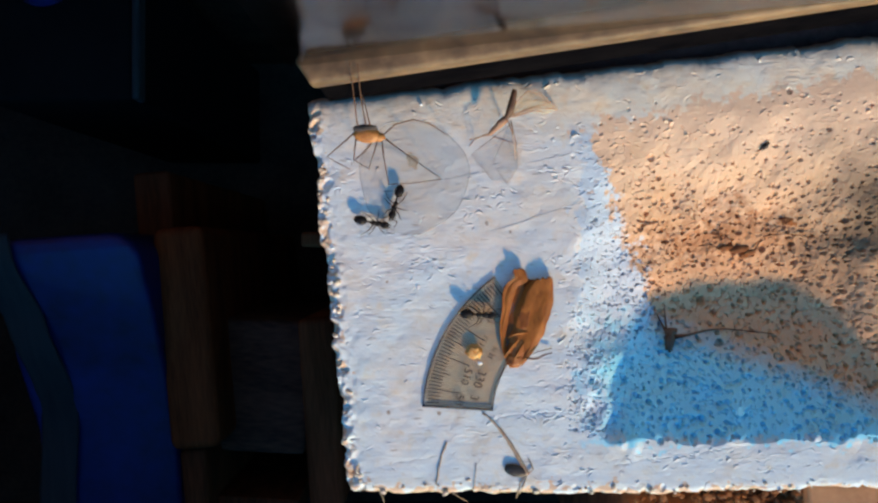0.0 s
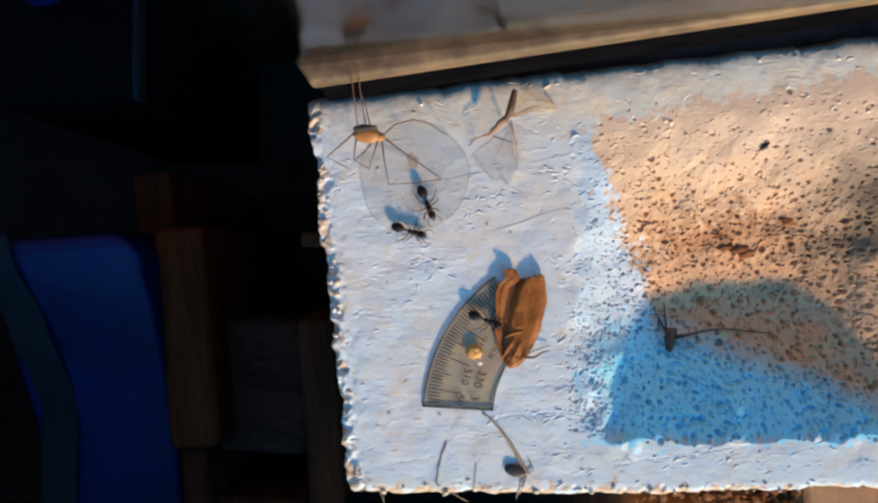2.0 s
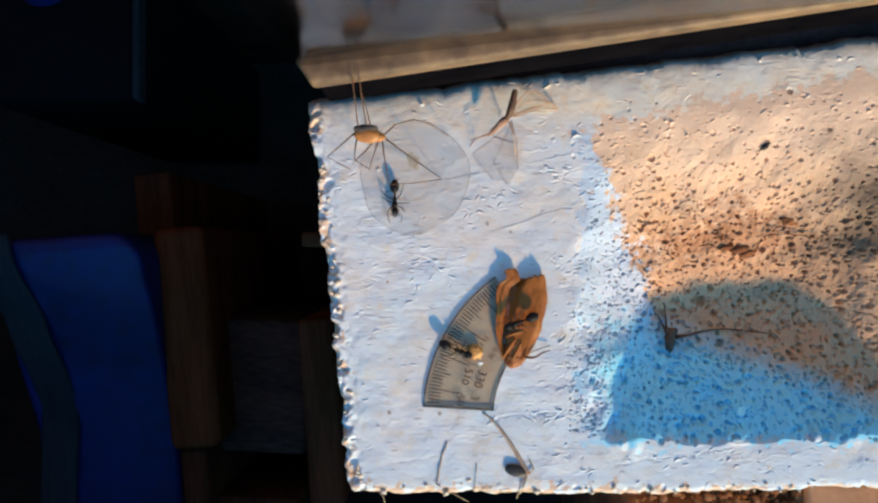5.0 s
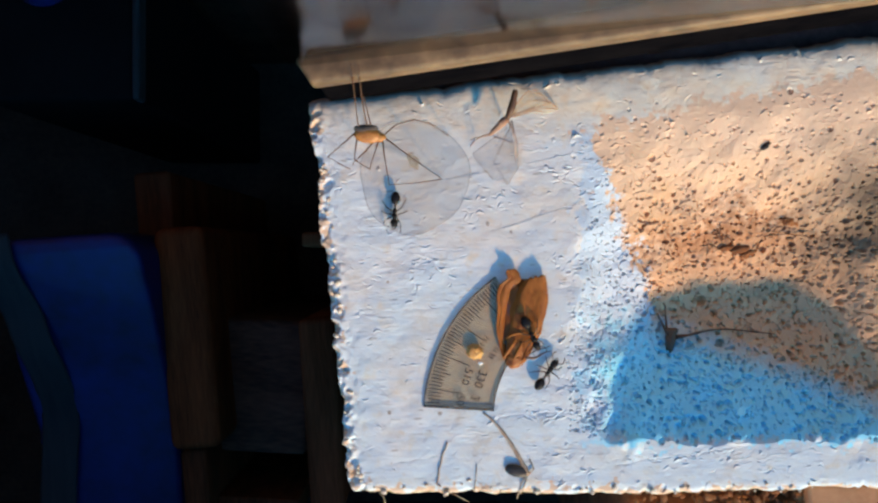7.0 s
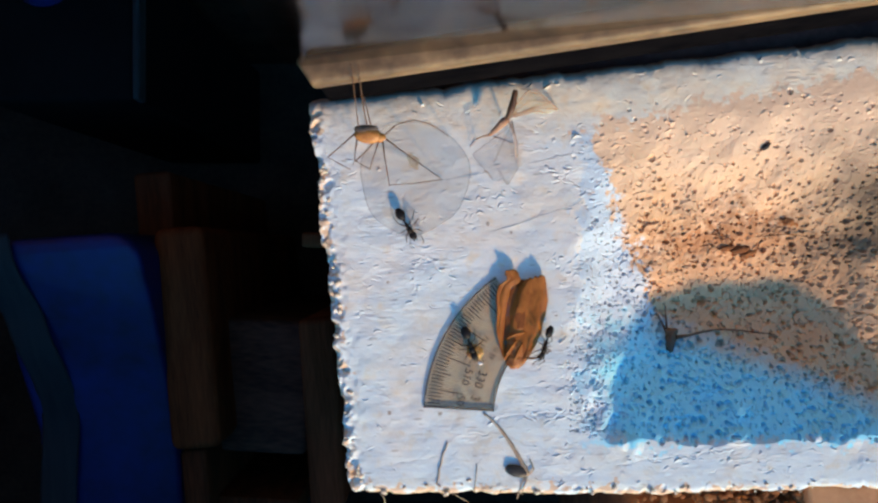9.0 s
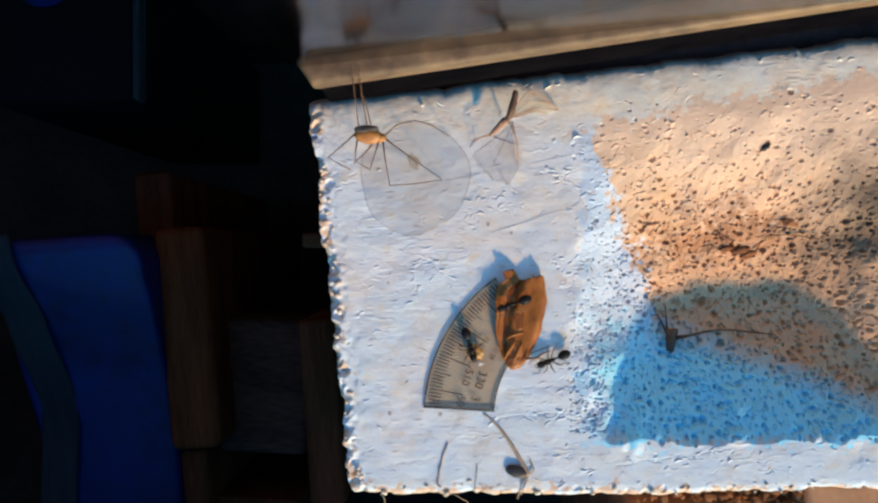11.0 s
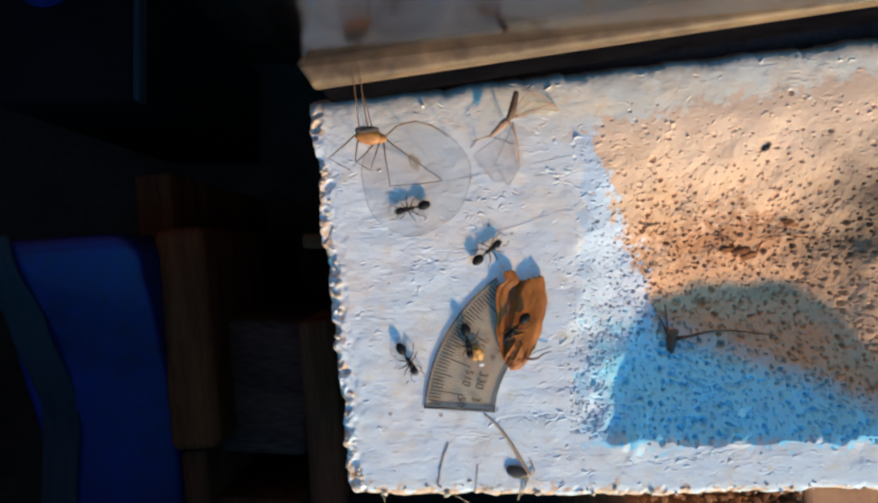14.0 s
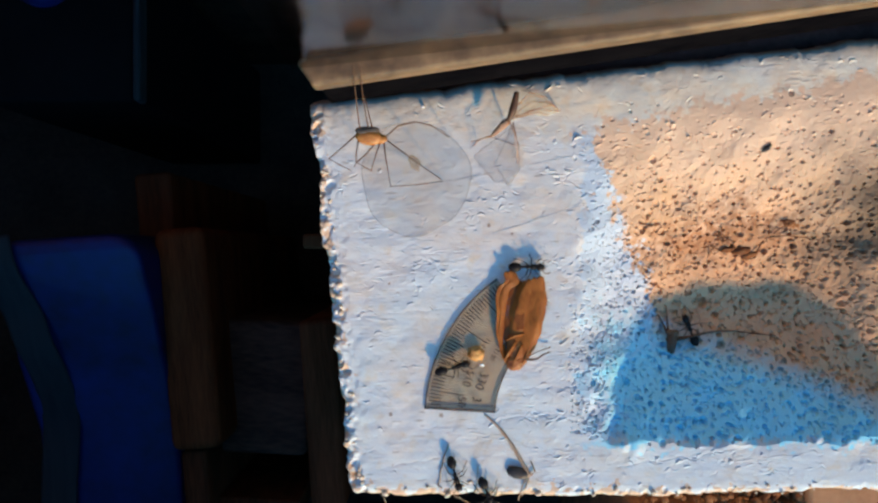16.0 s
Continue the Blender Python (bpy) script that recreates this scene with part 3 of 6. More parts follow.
# the bottom rail stands a little askew to pane and sill
home = window.matrix_basis.inverted()
front = at(632, 139.6, 0.028)
askew = home @ Matrix.Translation((front.x, front.y, 0)) @ Matrix.Rotation(math.atan(0.150), 4, "Z")
along = home @ Matrix.Translation(at(640, 160)) @ Matrix.Rotation(math.atan(0.1135), 4, "Z")
for name, lo, hi, bevel, mat, m, label in (
        ("rail_foot", (x0 + 0.001, 0.0006, 0.0034), (x1, 0.005, 0.0223), 0.0008, M_RAILD, askew, "near-black foot of the rail, dark as its shade"),
        ("bottom_rail", (x0, 0, 0.0225), (x1, 0.0058, 0.0280), 0.0012, M_RAIL, askew, "tan painted wooden bottom rail"),
        ("rail_gap", (x0 + 0.001, 0.002, -0.0016), (x1, 0.0045, 0.0033), 0, M_GAP, askew, "near-black box filling the gap under the rail"),
        ("joint", (x0 + 0.012, 0.0001, -0.03), (x1, 0.0050, -0.009), 0, M_JOINT, along, "dark dirty joint between rail and sill")):
    ob = part(name, box_into(bmesh.new(), lo, hi, bevel), mat, window, label)
    ob.matrix_basis = m
    if name == "bottom_rail":
        # its back runs along the pane, and its end is cut askew
        for v in ob.data.vertices:
            if v.co.y > 0.0012:
                if v.co.x < x0 + 0.002:
                    v.co.x -= 15 * U
                v.co.y += 0.007 * (v.co.x - x0)
pane = part("pane", box_into(bmesh.new(), (-85 * U, 0.0002, 0.0282), (x1, 0.0042, 0.22)), M_GLASS, window, "dusty clear glass pane", smooth=False)
pane.visible_shadow = False
pane.data.materials.append(M_GLASSB)
for f in pane.data.polygons:
    f.material_index = 0 if f.normal.y < -0.5 else 1

# added walls, to keep light away from the low space and the room
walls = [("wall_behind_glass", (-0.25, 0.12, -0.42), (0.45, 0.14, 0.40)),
         # unseen, added to block the sun from the things below the sill
         ("sun_block_wall", (-0.55, -0.18, -0.42), (0.45, -0.16, -0.006)),
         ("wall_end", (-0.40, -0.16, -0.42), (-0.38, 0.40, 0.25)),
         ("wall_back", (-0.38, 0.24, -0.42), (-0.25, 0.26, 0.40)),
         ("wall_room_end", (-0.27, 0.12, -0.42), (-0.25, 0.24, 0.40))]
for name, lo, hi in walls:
    tagged(part(name, box_into(bmesh.new(), lo, hi), M_DARK, smooth=False), "added plain dark wall closing off light around the sill", "wall", kind="structure")
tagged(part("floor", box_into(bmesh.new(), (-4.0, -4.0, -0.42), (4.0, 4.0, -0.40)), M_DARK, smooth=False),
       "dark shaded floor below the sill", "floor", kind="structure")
# ---------------------------------------------------------------- shaded things below the end of the sill
DEEP = -0.15


def build_blue_box():
    ob = thing("plastic_crate", Matrix.Translation(at(150, 700, DEEP)) @ pose(0, 0, 0, 0, 0, 4), "deep blue plastic crate with rounded corners standing in shade", "crate")
    w = (EYE - DEEP) / EYE * U
    def block(lo, hi, r):
        bm = bmesh.new()
        box_into(bm, lo, hi, 0)
        es = [e for e in bm.edges if abs(e.verts[0].co.z - e.verts[1].co.z) > 0.05 and e.verts[0].co.y > hi[1] - 0.001]
        bmesh.ops.bevel(bm, geom=es, offset=r, segments=8, profile=0.5, affect="EDGES")
        es = [e for e in bm.edges if min(v.co.z for v in e.verts) > hi[2] - 0.001]
        bmesh.ops.bevel(bm, geom=es, offset=0.003, segments=3, profile=0.5, affect="EDGES")
        return bm

    bm = block((-130 * w, -360 * w, -0.25), (135 * w, 278 * w, 0.0), 52 * w)
    bmesh.ops.bisect_plane(bm, geom=bm.verts[:] + bm.edges[:] + bm.faces[:], plane_co=(0, 130 * w, 0), plane_no=(0, 1, 0))
    bmesh.ops.bisect_plane(bm, geom=bm.verts[:] + bm.edges[:] + bm.faces[:], plane_co=(0, 250 * w, 0), plane_no=(0, 1, 0))

    def lift(y):
        return 0.014 * float(ss(y, 125 * w, 255 * w)) - 0.020 * float(ss(-y, -130 * w, 80 * w))

    bmesh.ops.bisect_plane(bm, geom=bm.verts[:] + bm.edges[:] + bm.faces[:], plane_co=(0, 60 * w, 0), plane_no=(0, 1, 0))
    bmesh.ops.bisect_plane(bm, geom=bm.verts[:] + bm.edges[:] + bm.faces[:], plane_co=(0, -80 * w, 0), plane_no=(0, 1, 0))
    for v in bm.verts:
        if v.co.z > -0.01:
            v.co.z += lift(v.co.y)
    part("shell", bm, M_BLUE, ob)
    bm = bmesh.new()
    tube_into(bm, curve_pts([(-116 * w, 285 * w, 0), (-106 * w, 208 * w, 0), (-86 * w, 106 * w, 0), (-75 * w, 0, 0), (-95 * w, -193 * w, 0), (-107 * w, -345 * w, 0)], 8), 35 * w, 12)
    for v in bm.verts:
        v.co.z = 0.002 + v.co.z * 0.12 + lift(v.co.y)
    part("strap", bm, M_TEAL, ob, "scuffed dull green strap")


def build_plank():
    w = (EYE - DEEP) / EYE * U
    ob = thing("wooden_post", Matrix.Translation(at(342, 610, DEEP - 0.01)) @ pose(0, 0, 0, 0, 0, 5), "rough brown wooden post beside the blue crate", "post")
    part("post_body", box_into(bmesh.new(), (-58 * w, -200 * w, -0.24), (36 * w, 212 * w, 0), 0.004), M_WOOD, ob)
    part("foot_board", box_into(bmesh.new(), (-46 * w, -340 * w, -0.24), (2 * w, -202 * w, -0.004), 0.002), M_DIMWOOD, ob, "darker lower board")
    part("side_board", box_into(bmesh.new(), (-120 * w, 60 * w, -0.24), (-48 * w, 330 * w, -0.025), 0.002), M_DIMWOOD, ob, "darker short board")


def build_panel():
    w = (EYE - DEEP) / EYE * U
    ob = thing("grey_panel", Matrix.Translation(at(110, 60, DEEP)), "dull grey-blue sheet panel standing in shade", "panel")
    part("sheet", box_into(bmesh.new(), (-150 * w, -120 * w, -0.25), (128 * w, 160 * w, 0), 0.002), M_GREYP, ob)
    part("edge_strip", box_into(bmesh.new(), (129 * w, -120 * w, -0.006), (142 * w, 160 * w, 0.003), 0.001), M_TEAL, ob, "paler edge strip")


def build_tub():
    w = (EYE - DEEP) / EYE * U
    r = 60 * w
    ob = thing("plastic_tub", Matrix.Translation(at(75, -48, DEEP + 0.001)), "shallow round blue plastic tub standing on the grey panel", "tub")
    n = 40
    bm = bmesh.new()
    rows = [[bm.verts.new((q * r * math.cos(k * 2 * math.pi / n), q * r * math.sin(k * 2 * math.pi / n), z)) for k in range(n)]
            for q, z in ((1.0, 0.0), (1.0, 0.010), (0.97, 0.012), (0.92, 0.012), (0.90, 0.008), (0.5, 0.007))]
    for a, b in zip(rows, rows[1:]):
        for k in range(n):
            bm.faces.new((a[k], a[(k + 1) % n], b[(k + 1) % n], b[k]))
    bm.faces.new(rows[-1])
    part("bowl", bm, M_BLUE, ob)


build_blue_box()
build_plank()
build_panel()
build_tub()


def build_low_things():
    d = -0.07
    w = (EYE - d) / EYE * U
    ob = thing("brown_board", Matrix.Translation(at(572, 740, -0.10)) @ pose(0, 0, 0, 0, 0, 4), "dim brown board leaning below the sill's end", "board")
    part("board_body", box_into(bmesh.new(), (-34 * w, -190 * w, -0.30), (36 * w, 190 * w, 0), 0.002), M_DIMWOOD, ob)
    ob = thing("dark_board", Matrix.Translation(at(478, 700, -0.19)) @ pose(0, 0, 0, 0, 0, -3), "dim dusty brown board in the shade below the sill", "board")
    part("board_body", box_into(bmesh.new(), (-0.020, -0.026, -0.21), (0.017, 0.030, 0), 0.003), M_DUSTY, ob)
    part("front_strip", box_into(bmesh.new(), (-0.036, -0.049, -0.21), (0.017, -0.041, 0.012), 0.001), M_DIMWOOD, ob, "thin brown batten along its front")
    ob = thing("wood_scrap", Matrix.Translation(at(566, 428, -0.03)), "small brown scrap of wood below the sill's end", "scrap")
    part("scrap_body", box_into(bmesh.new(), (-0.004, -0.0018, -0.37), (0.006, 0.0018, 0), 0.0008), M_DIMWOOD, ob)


build_low_things()


# ---------------------------------------------------------------- below the open edge
def build_below():
    bm = bmesh.new()
    rng = random.Random(5)
    for k in range(210):
        u = rng.uniform(1130, 1500) if k < 90 else min(rng.gauss(1340, 50), 1438)
        v = rng.uniform(873 - 8 * float(ss(u, 1180, 1320)), 915)
        blob_into(bm, at(u, v, -0.012 + rng.uniform(-0.003, 0.002)), [rng.uniform(3, 10) * U for _ in range(3)], k, 0.5, 1.6, 1, rng.random() * 6)
    tagged(part("soil_crumbs", bm, M_SOIL), "rusty brown crumbs of soil below the sill", "soil", kind="stuff")
    ob = thing("mortar_ledge", Matrix.Translation(at(1300, 960, -0.020)), "rough brown mortar ledge along the open side of the sill", "ledge", kind="structure")
    part("ledge_body", box_into(bmesh.new(), (-0.022, -0.03, -0.38), (0.08, 0.0075, 0), 0.002), M_SOIL, ob)
    ob = thing("wood_block", Matrix.Translation(at(1540, 925, -0.008)), "smooth tan wooden block lying on the brown ledge", "block")
    part("block_body", box_into(bmesh.new(), (-0.0122, -0.02, -0.009), (0.04, 0.0074, 0), 0.0012), M_TAN, ob)


build_below()


# ---------------------------------------------------------------- clear scale fragment
def build_scale():
    cu, cv, r1, r0 = 1062, 745, 308, 182
    ob = thing("protractor_piece", pose(*at(cu, cv, 0.00015)), "broken piece of a clear plastic protractor with black graduations", "protractor")
    a0, a1, n = radians(3.4), radians(54.5), 40
    th = 0.0004

    def p(r, a, z):
        return Vector((-r * U * math.cos(a), r * U * math.sin(a), z))

    bm = bmesh.new()
    rows = []
    for i in range(n + 1):
        a = a0 + (a1 - a0) * i / n
        rows.append([bm.verts.new(p(r, a, z)) for r, z in ((r1, 0), (r1, th), (r0, th), (r0, 0))])
    for q0, q1 in zip(rows, rows[1:]):
        bm.faces.new((q0[1], q1[1], q1[2], q0[2]))
        bm.faces.new((q0[0], q0[3], q1[3], q1[0]))
    bm.faces.new(rows[0])
    bm.faces.new(rows[-1][::-1])
    part("plate", bm, M_PROT, ob, smooth=False)
    bm = bmesh.new()
    rows = [[bm.verts.new(v) for v in (p(r1, a, 0), p(r1 - 2.5, a, 0), p(r1 - 2.5, a, th), p(r1, a, th))] for a in [a0 + (a1 - a0) * i / n for i in range(n + 1)]]
    for q0, q1 in zip(rows, rows[1:]):
        for k in range(4):
            bm.faces.new((q0[k], q0[(k + 1) % 4], q1[(k + 1) % 4], q1[k]))
    part("outer_rim", bm, M_PEDGE, ob)
    bm = bmesh.new()
    rows = [[bm.verts.new(v) for v in (p(r0, a, 0), p(r0 + 2.5, a, 0), p(r0 + 2.5, a, th), p(r0, a, th))] for a in [a0 + (a1 - a0) * i / n for i in range(n + 1)]]
    for q0, q1 in zip(rows, rows[1:]):
        for k in range(4):
            bm.faces.new((q0[k], q0[(k + 1) % 4], q1[(k + 1) % 4], q1[k]))
    part("inner_rim", bm, M_PEDGE, ob)
    bm = bmesh.new()
    da = 4.0 / r1
    q = [[bm.verts.new(p(r, a0 + k * da * (308 / r), z)) for r in (r0, r1)] for z in (0, th) for k in (0, 1)]
    for a, b in ((0, 1), (1, 3), (3, 2), (2, 0)):
        bm.faces.new((q[a][0], q[a][1], q[b][1], q[b][0]))
    part("cut_edge", bm, M_PEDGE, ob, "straight cut edge")
    bm = bmesh.new()
    near, far = a0 + 0.036, a0 + 0.050
    bm.faces.new([bm.verts.new(p(r, a, th + 0.00002)) for r, a in ((r0 + 4, near * 1.2), (r1 - 12, near), (r1 - 14, far), (r0 + 4, far * 1.25))])
    part("bevel", bm, M_BEVEL, ob, "blue-grey bevel along the cut edge", smooth=False)
    # graduations: fine marks along the outer arc, a long one at each tenth
    step = radians(1.22)
    for k in range(41):
        a = a0 + radians(0.6) + k * step
        if a > a1:
            break
        long = 60 if (k + 5) % 10 == 0 else 32 if k % 5 == 0 else 22
        bm = bmesh.new()
        h = 0.58
        vs = [bm.verts.new(p(r, a + s * h * 1.6 / r, th + 0.00003)) for r, s in ((r1 - 7, -1), (r1 - 7 - long, -1), (r1 - 7 - long, 1), (r1 - 7, 1))]
        bm.faces.new(vs)
        part("graduation", bm, M_INK, ob, smooth=False)
    # printed figures run down the arc, their heads towards its centre
    for text, r, a, size in (("330", 217, 18.4, 20), ("510", 241, 17.6, 18.5), ("50", 244, 7.3, 18.5), ("3", 218, 9.2, 20)):
        fc = bpy.data.curves.new("figure", "FONT")
        fc.body, fc.size, fc.align_x, fc.align_y = text, size * U * 1.1, "CENTER", "CENTER"
        tmp = bpy.data.objects.new("tmp", fc)
        scene.collection.objects.link(tmp)
        me = bpy.data.meshes.new_from_object(tmp.evaluated_get(bpy.context.evaluated_depsgraph_get()))
        bpy.data.objects.remove(tmp)
        me.materials.append(M_INK)
        f = new("figure", me)
        f.parent = ob
        ang = radians(a)
        f.matrix_basis = Matrix.Translation(p(r, ang, th + 0.00005)) @ Matrix.Rotation(math.atan2(-math.cos(ang), -math.sin(ang)), 4, "Z")
    # worn figures
    for r, a in ((240, 32.0), (240, 35.5), (215, 30.5), (215, 34.0)):
        bm = bmesh.new()
        a = radians(a)
        for k in (-1, 1):
            vs = [bm.verts.new(p(r + dr, a + k * 0.012 + da, th + 0.00005)) for dr, da in ((-5, -0.004), (5, -0.004), (5, 0.004), (-5, 0.004))]
            bm.faces.new(vs)
        part("worn_figure", bm, M_INK, ob, smooth=False)


build_scale()


def build_crumb():
    ob = thing("food_crumb", pose(*at(846, 628, 0.00057)), "pale yellow crumb of food lying on the plastic", "crumb")
    bm = bmesh.new()
    blob_into(bm, (0, 0, 2.5 * U), (14 * U, 13 * U, 4 * U), 3, 0.55, 2.2, 3)
    blob_into(bm, (3 * U, 5 * U, 5.5 * U), (6 * U, 5 * U, 2.5 * U), 5, 0.5, 2.0, 2)
    part("crumb_body", bm, M_CRUMB, ob)
    bm = bmesh.new()
    blob_into(bm, (11 * U, -20 * U, 3 * U), (5 * U, 3 * U, 3 * U), 9, 0.4, 2, 2)
    part("crumb_bit", bm, M_GLINT, ob, "tiny bit, coloured white for its highlight")


build_crumb()


def build_film():
    ob = thing("film_disc", pose(*at(738, 316, 0.00015)), "thin clear round film lying on the paint", "film disc")
    bm = bmesh.new()
    n = 64
    rad = [(97 + 3 * math.sin(3 * k * 2 * math.pi / n + 1) + 1.5 * math.sin(7 * k * 2 * math.pi / n)) * U for k in range(n)]
    ring = [bm.verts.new((r * math.cos(k * 2 * math.pi / n), r * 1.04 * math.sin(k * 2 * math.pi / n), 0.00012)) for k, r in enumerate(rad)]
    bm.faces.new(ring)
    part("film_sheet", bm, M_DISC, ob)
    bm = bmesh.new()
    pts = [(r * math.cos(k * 2 * math.pi / n), r * 1.04 * math.sin(k * 2 * math.pi / n), 0.00006) for k, r in enumerate(rad)]
    rings = []
    for k, q in enumerate(pts):
        d = Vector(q).normalized()
        rings.append([bm.verts.new(Vector(q) + d * o + Vector((0, 0, z))) for o, z in ((-0.00010, 0), (0.0, 0.00008), (0.00010, 0))])
    for k in range(n):
        a, b = rings[k], rings[(k + 1) % n]
        bm.faces.new((a[0], a[1], b[1], b[0]))
        bm.faces.new((a[1], a[2], b[2], b[1]))
    part("film_rim", bm, M_RING, ob)
    bm = bmesh.new()
    blob_into(bm, at(736, 286, 0.0003) - at(738, 316, 0.00015), (9 * U, 14 * U, 0.5 * U), 3, 0.6, 1.6, 3, 0.5)
    part("smear", bm, M_SMEAR, ob, "faint brown smear")


build_film()


# ---------------------------------------------------------------- dead insects and bits
def line3(pts, base):
    return [at(u, v, h) - base for u, v, h in pts]


def build_harvestman():
    base = at(656, 240, 0)
    ob = thing("harvestman", Matrix.Translation(base), "dried amber long-legged harvestman leaning on the window rail", "harvestman")
    hb = 0.0070
    bm = bmesh.new()
    c = at(656, 241, hb) - base
    blob_into(bm, c, (25 * U, 14 * U, 10 * U), 4, 0.15, 2, 3, -0.15)
    blob_into(bm, c + Vector((20 * U, -4 * U, 1 * U)), (11 * U, 8 * U, 5 * U), 5, 0.2, 2, 2)
    part("body", bm, M_AMBER, ob)
    # the body's shaded back, given as a separate grey half
    bm = bmesh.new()
    blob_into(bm, c + Vector((-3 * U, 9 * U, 1.5 * U)), (21 * U, 9 * U, 8 * U), 8, 0.2, 2.0, 3)
    part("abdomen", bm, M_GREYB, ob, "grey-brown back half, coloured as its shaded side")
    legs = [[(634, 236, hb), (612, 256, 0.0076), (584, 280, 0.0060), (604, 292, 0.0046), (624, 302, 0.0034)],
            [(636, 248, hb), (633, 268, 0.0070), (632, 285, 0.0058), (646, 295, 0.0046), (660, 302, 0.0034)],
            [(668, 250, hb), (652, 270, 0.0066), (634, 286, 0.0050), (628, 295, 0.0040)],
            [(674, 252, hb), (668, 272, 0.0066), (662, 290, 0.0050), (659, 303, 0.0040)],
            [(682, 252, hb), (685, 280, 0.0064), (694, 330, 0.0044), (740, 327, 0.0030), (789, 320, 0.0002)],
            [(640, 230, hb), (637, 215, 0.0090), (634, 190, 0.0120), (628, 140, 0.0282), (624, 112, 0.0300)],
            [(655, 230, hb), (650, 205, 0.0095), (645, 178, 0.0130), (641, 142, 0.0282), (638, 114, 0.0300)],
            [(662, 230, hb), (656, 205, 0.0095), (650, 180, 0.0120), (646, 168, 0.0130)],
            [(684, 242, hb), (706, 222, 0.0076), (738, 214, 0.0070), (765, 220, 0.0052), (790, 236, 0.0024), (798, 242, 0.0002)],
            [(688, 248, hb), (715, 268, 0.0062), (745, 290, 0.0042), (785, 318, 0.0006)]]
    for pts in legs:
        bm = bmesh.new()
        n = len(pts)
        q = line3(pts, base)
        tube_into(bm, q, [U * (1.35 - 0.75 * i / (n - 1)) for i in range(n)], 6)
        for k in q[1:-1]:
            blob_into(bm, k, (1.5 * U,) * 3, 1, 0, 1, 1)
        part("leg", bm, M_LEG, ob)


build_harvestman()


def build_crane_fly():
    base = at(905, 205, 0.0001)
    ob = thing("crane_fly", Matrix.Translation(base), "dried tan crane fly husk with thin bent legs", "insect")
    bm = bmesh.new()
    tube_into(bm, curve_pts(line3([(919, 160, 0.0066), (916, 178, 0.0062), (911, 196, 0.0058), (903, 214, 0.0052)], base), 4), [U * 1.15 * r for r in (3.0, 4.2, 4.6, 5, 5, 5.5, 5.5, 6, 5.5, 5, 4.5, 4, 3)], 8)
    part("abdomen", bm, M_LEG, ob, "ridged brown abdomen")
    bm = bmesh.new()
    tube_into(bm, curve_pts(line3([(904, 212, 0.0052), (890, 225, 0.0040), (874, 240, 0.0030)], base), 3), [U * 1.4 * r for r in (4, 5.0, 5.2, 4.4, 4.0, 3.4, 2)], 7)
    blob_into(bm, at(895, 218, 0.0048) - base, (8 * U, 5 * U, 4 * U), 2, 0.3, 2, 2, 0.8)
    part("thorax", bm, M_HUSK, ob, "pale shrunken thorax")
    for pts in ([(910, 200, 0.0046), (925, 180, 0.0061), (942, 162, 0.0066), (965, 170, 0.0038), (990, 190, 0.0001)],
                [(908, 206, 0.0046), (935, 200, 0.0061), (960, 190, 0.0046), (984, 183, 0.0030), (994, 196, 0.0001)],
                [(905, 210, 0.0038), (930, 205, 0.0046), (955, 197, 0.0040), (975, 202, 0.0001)],
                [(905, 212, 0.0038), (915, 235, 0.0038), (916, 256, 0.0001), (880, 244, 0.0001)],
                [(878, 238, 0.0030), (860, 243, 0.0030), (848, 250, 0.0001), (838, 262, 0.0001)],
                [(880, 240, 0.0030), (855, 245, 0.0030), (838, 250, 0.0001)],
                [(912, 215, 0.0040), (920, 250, 0.0038), (920, 288, 0.0001)]):
        bm = bmesh.new()
        q = line3(pts, base)
        tube_into(bm, q, [U * (1.2 - 0.7 * i / (len(q) - 1)) for i in range(len(q))], 6)
        part("leg", bm, M_HUSK, ob)
    bm = bmesh.new()
    q = line3([(912, 222, 0.0030), (880, 262, 0.0012), (842, 276, 0.0001), (850, 292, 0.0001), (880, 322, 0.0001), (905, 328, 0.0001), (924, 300, 0.0006), (922, 250, 0.0022)], base)
    top, low = [bm.verts.new(p) for p in q], [bm.verts.new(p - Vector((0, 0, 0.0001))) for p in q]
    bm.faces.new(top)
    bm.faces.new(low[::-1])
    part("wing", bm, M_FLYWING, ob, "faint clear wing with brown veins", smooth=False)
    bm = bmesh.new()
    q = line3([(914, 200, 0.0050), (926, 176, 0.0056), (944, 160, 0.0050), (968, 166, 0.0036), (984, 182, 0.0020), (998, 195, 0.0006), (974, 204, 0.0014), (946, 201, 0.0034), (918, 210, 0.0046)], base)
    top, low = [bm.verts.new(p) for p in q], [bm.verts.new(p - Vector((0, 0, 0.0001))) for p in q]
    bm.faces.new(top)
    bm.faces.new(low[::-1])
    part("wing", bm, M_TANWING, ob, "tattered tan translucent wing", smooth=False)
    for pts in ([(914, 202, 0.0051), (946, 178, 0.0050), (984, 183, 0.0022)], [(916, 206, 0.0049), (950, 192, 0.0040), (994, 195, 0.0009)]):
        part("vein", tube_into(bmesh.new(), line3(pts, base), U * 0.6, 4), M_HUSK, ob)
    for pts in ([(912, 222), (880, 290), (905, 328)], [(912, 222), (842, 276), (880, 322)], [(922, 250), (924, 300), (905, 328)]):
        part("vein", tube_into(bmesh.new(), line3([(u, v, 0.0002 + 0.003 * max(0.0, (322 - v) / 100) ** 1.5) for u, v in pts], base), U * 0.35, 4), M_LEG, ob)


build_crane_fly()


